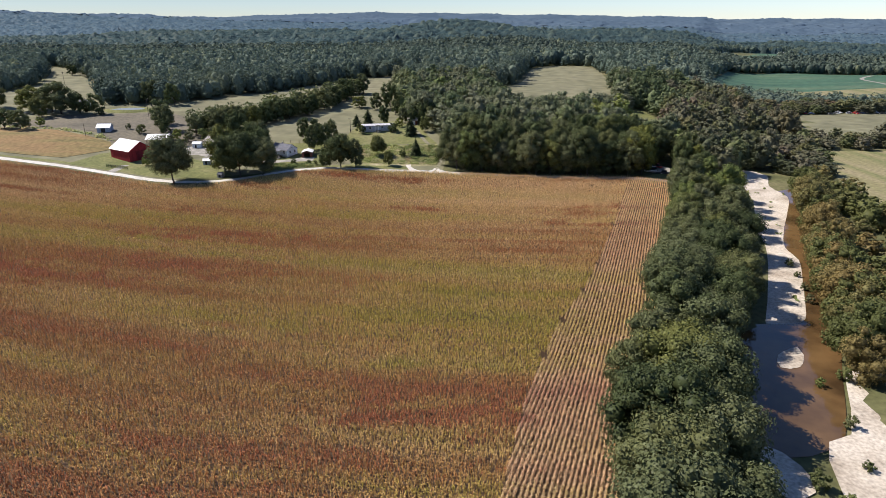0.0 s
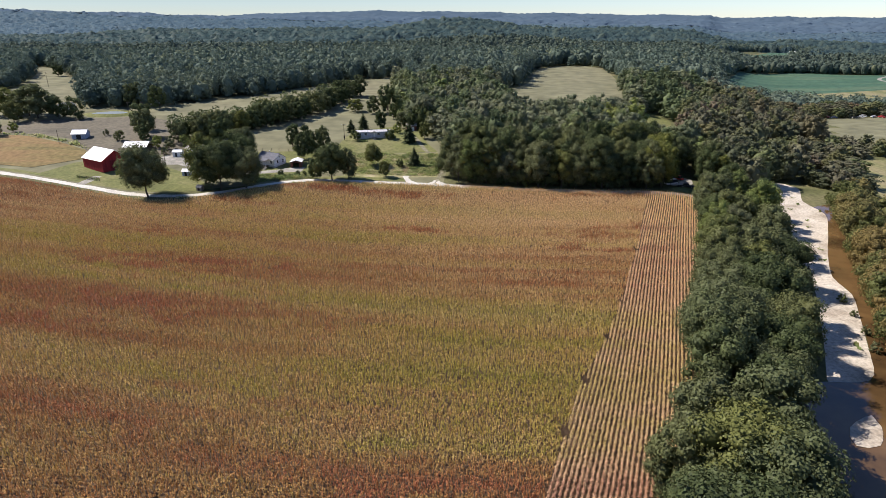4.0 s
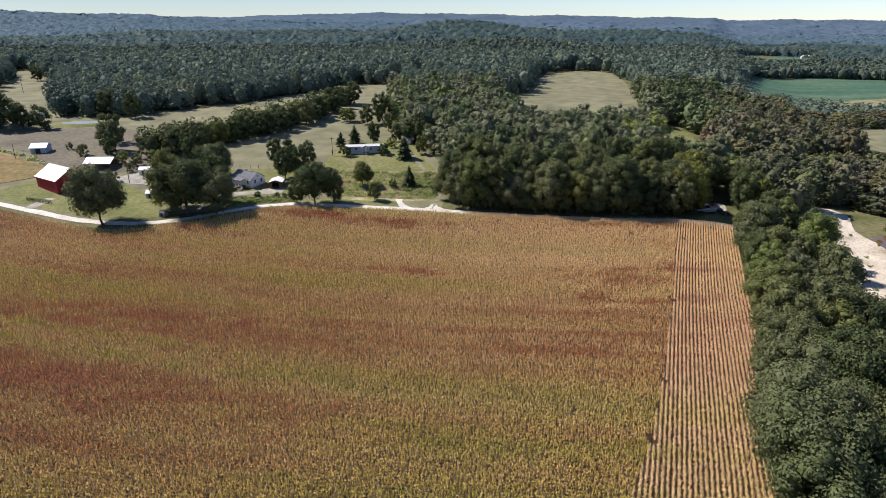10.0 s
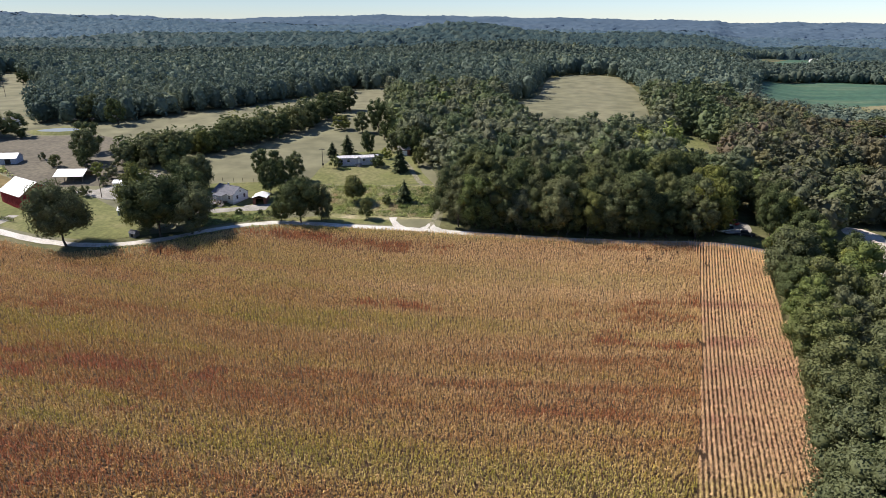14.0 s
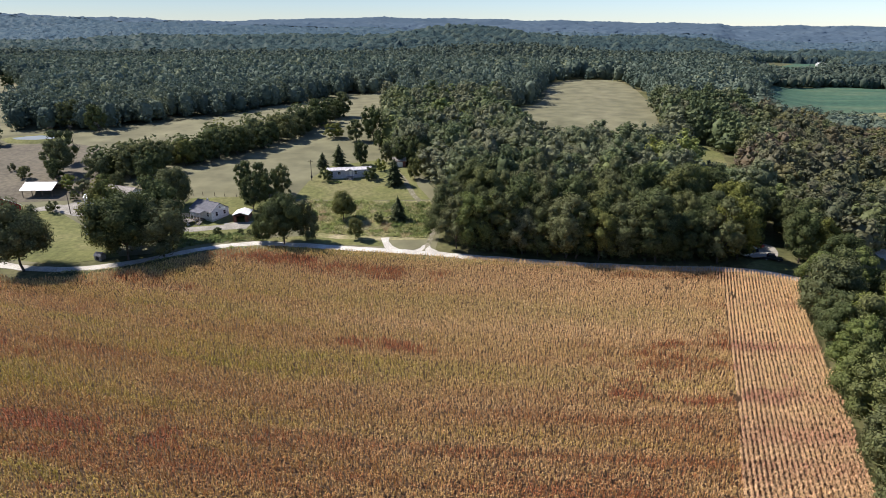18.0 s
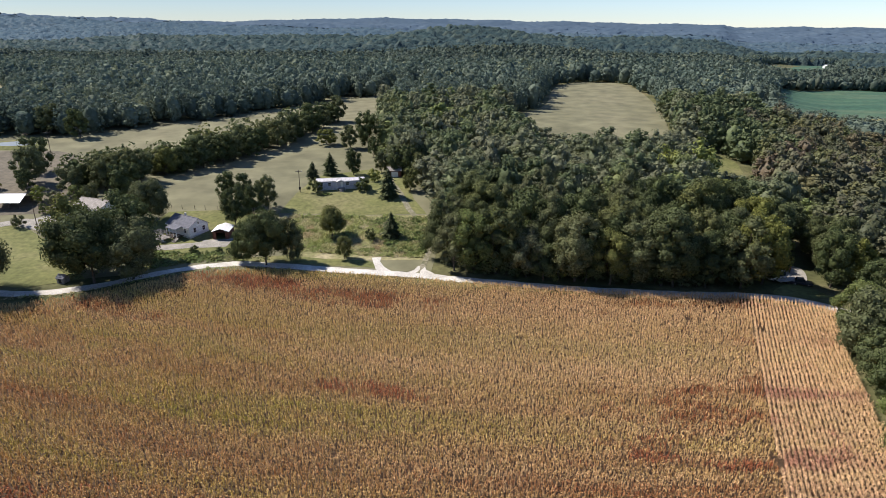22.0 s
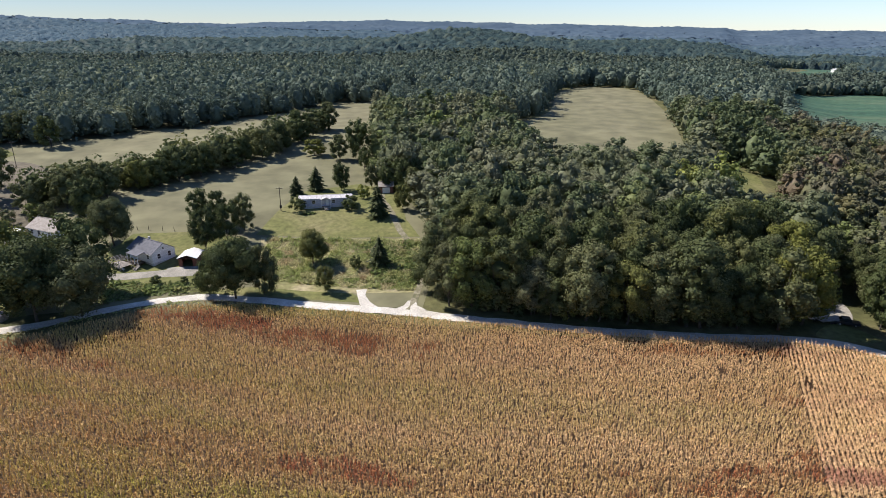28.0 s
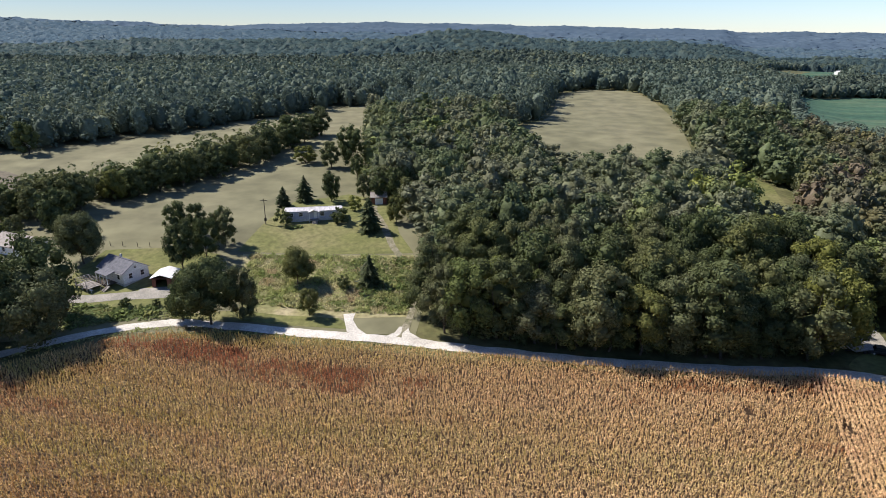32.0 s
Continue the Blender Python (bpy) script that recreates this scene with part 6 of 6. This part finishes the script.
for x, y, t, L in ((-510, 757, 12, 40), (-398, 663, 5, 16), (581, 1064, 20, 9), (720, 1300, 0, 16), (980, 1500, 30, 18), (600, 1150, 10, 12), (860, 1420, 0, 14), (1150, 1900, 0, 20)):
    o = root_at("farm_building", x, y, t, "white farm building among distant trees", "farm building", "distant farm buildings", sink=0.3)
    W = min(10, 0.7 * L)
    part("wall", gable_walls(L, W, 0, 0.5 * W, 0.75 * W), M_WHITE_SIDING, o)
    gable_roof(o, L, W, 0.5 * W, 0.75 * W, M_WHITE_METAL, 0.5, 0.15)
    part("door", boxes((L * 0.4, L * 0.4 + 0.25 * W, -0.08, -0.01, 0.3, 0.36 * W)), M_DARK, o)

# trellis row of vines before the barn
tr = root_at("trellis", -155.5, 269.6, -18.5, "low dark timber trellis row on the lawn", "trellis")
for k in range(10):
    part("post", boxes((1.35 * k - 0.06, 1.35 * k + 0.06, -0.06, 0.06, -0.3, 1.25)), M_TIMBER, tr)
for z in (0.45, 0.8, 1.12):
    part("rail", boxes((0, 12.2, -0.035, 0.035, z, z + 0.09)), M_TIMBER, tr)
rgf = np.random.default_rng(5)
bm = bmesh.new()
for k in range(260):
    x, z, y = rgf.uniform(0, 12.2), rgf.uniform(0.1, 1.25), rgf.normal(0, 0.14)
    t = rgf.uniform(0, 6.28)
    dx, dy = 0.13 * math.cos(t), 0.13 * math.sin(t)
    bm.faces.new([bm.verts.new(c) for c in ((x - dx, y - dy, z - 0.1), (x + dx, y + dy, z - 0.1), (x + dx + 0.05, y + dy, z + 0.13), (x - dx, y - dy + 0.05, z + 0.12))])
part("vines", bm, M_BRAMBLE, tr, "dark green vine leaves")


# ---- poles, fences, vehicles ----
def utility_pole(x, y, h, label, arm=True, turn=0):
    p = root_at("utility_pole", x, y, turn, label, "utility pole", "utility poles")
    part("pole", rod((0, 0, -0.8), (0, 0, h), 0.15, 0.1), M_TIMBER, p)
    if arm:
        ca = part("crossarm", boxes((-1.1, 1.1, -0.06, 0.06, h - 0.6, h - 0.46)), M_TIMBER, p)
        for u in (-1.0, -0.4, 0.4, 1.0):
            part("insulator", rod((u, 0, h - 0.46), (u, 0, h - 0.25), 0.05), M_CONCRETE, ca)
    return p


utility_pole(-179, 368, 11, "tall weathered utility pole in the pasture", True, 40)
utility_pole(-172.5, 372, 10.5, "tall weathered utility pole in the pasture", True, 40)
utility_pole(-189, 315.5, 6.5, "short bare wooden pole by the bean field", False)
utility_pole(-126, 288.5, 7.5, "yard light pole beside the lane", False)
utility_pole(-308, 505, 11, "weathered utility pole in the far pasture")
mp = utility_pole(-50, 319.5, 8, "slim pole with a lamp on the lawn", True)
part("guy_shrub", boxes((-0.3, 0.3, -0.2, 0.2, 1.0, 1.9)), M_DARK, mp)
for k, (x, y) in enumerate([(-94, 304), (-90, 304.5), (-86.5, 304.5), (-82, 304), (-78.5, 304), (-74, 303.5), (-70, 303.5)]):
    fp = root_at("fence_post", x, y, 0, "dark wooden fence post at the lawn's edge", "fence post", "lawn fence posts")
    part("post", rod((0, 0, -0.4), (0, 0, 1.35), 0.08, 0.07), M_TIMBER, fp)
    part("cap", rod((0, 0, 1.35), (0, 0, 1.42), 0.09, 0.04), M_TIMBER, fp)


def vehicle(x, y, turn, paint, label, name="car", L=4.4, W=1.75, H=1.45, cab=(0.28, 0.86), group=""):
    """A parked vehicle: shaped body, glass house, wheels with rims."""
    r = root_at(name, x, y, turn, label, "car" if name == "car" else name, group)
    bm = bmesh.new()
    prism(bm, [(0, 0.35), (L, 0.35), (L, 0.72), (L * 0.97, 0.88), (L * 0.7, 0.93), (L * 0.04, 0.95), (0, 0.8)], -W / 2, W / 2)
    bmesh.ops.bevel(bm, geom=bm.edges[:], offset=0.05, segments=1, affect="EDGES")
    part("body", bm, paint, r)
    a, b = L * cab[0], L * cab[1]
    bm = bmesh.new()
    prism(bm, [(a - 0.45, 0.93), (b + 0.25, 0.93), (b - 0.2, H), (a, H)], -W / 2 + 0.1, W / 2 - 0.1)
    part("windows", bm, M_PANE, r, "dark window glass")
    part("roof", boxes((-W / 2 + 0.12, W / 2 - 0.12, a, b - 0.2, H, H + 0.05)), paint, r)
    for sx in (-1, 1):
        for wy in (L * 0.2, L * 0.8):
            w = part("wheel", rod((sx * (W / 2 - 0.2), wy, 0.32), (sx * W / 2, wy, 0.32), 0.33, sides=12), M_TYRE, r)
            part("rim", rod((sx * W / 2, wy, 0.32), (sx * (W / 2 + 0.02), wy, 0.32), 0.19, sides=10), M_CONCRETE, w)
        part("headlight", boxes((sx * W * 0.36 - 0.15, sx * W * 0.36 + 0.15, L - 0.02, L + 0.02, 0.6, 0.75)), M_CONCRETE, r)
    return r


PAINTS = {}
for nm, c in (("white", (0.75, 0.75, 0.73)), ("red", (0.45, 0.03, 0.03)), ("silver", (0.5, 0.51, 0.52)), ("blue", (0.05, 0.09, 0.2)), ("tan", (0.4, 0.34, 0.25)), ("black", (0.03, 0.03, 0.035))):
    PAINTS[nm] = material(nm + " car paint", [(0.4, tuple(0.9 * q for q in c)), (0.6, c)], 2, 3, 0.3, spec=0.5)
vehicle(99.5, 257.5, 70, PAINTS["black"], "dark pickup parked under roadside trees", "pickup", 5.2, 1.9, 1.7, (0.42, 0.78))
vehicle(98, 266.5, 35, PAINTS["red"], "red utility vehicle parked in a shady yard", "utility_vehicle", 3.4, 1.6, 1.8, (0.3, 0.8))
vehicle(94, 262, 110, PAINTS["white"], "white van parked under trees", "van", 5.4, 2.0, 2.2, (0.1, 0.85))
for k in range(16):
    c = ("white", "silver", "red", "blue", "tan", "white", "black", "silver")[k % 8]
    vehicle(256 + k * 4.8 + 1.5 * math.sin(k * 3.1), 453 + 2.5 * math.sin(k * 1.7) + 0.05 * k, 60 + 50 * math.sin(k * 2.3), PAINTS[c], c + " junked car in the scrapyard row", group="scrapyard cars")
mb = root_at("hauler_trailer", 91, 257.5, 15, "pale flat trailer under the roadside trees", "trailer")
part("bed", boxes((0, 6, 0, 2.2, 0.7, 0.85)), M_GREY_TIMBER, mb)
for x in (2.4, 3.4):
    for y in (-0.12, 2.12):
        part("wheel", rod((x, y, 0.35), (x, y + 0.2, 0.35), 0.36, sides=12), M_TYRE, mb)
part("tow_bar", boxes((-1.6, 0, 1.0, 1.2, 0.6, 0.75)), M_DARK, mb)
draped("lawn", rounded([(87, 252.5), (93, 258), (97, 257), (101, 251.5), (95, 250.5)], 2.0), M_LAWN, 0.16, "small patch of grass beside the road bend", "lawn", 2.0)
draped("yard", rounded([(95, 258), (98, 258.5), (101, 263), (102, 269), (98, 270), (95.5, 264)], 2.0), M_GRAVEL, 0.2, "sunlit patch of gravel yard among trees", "yard")
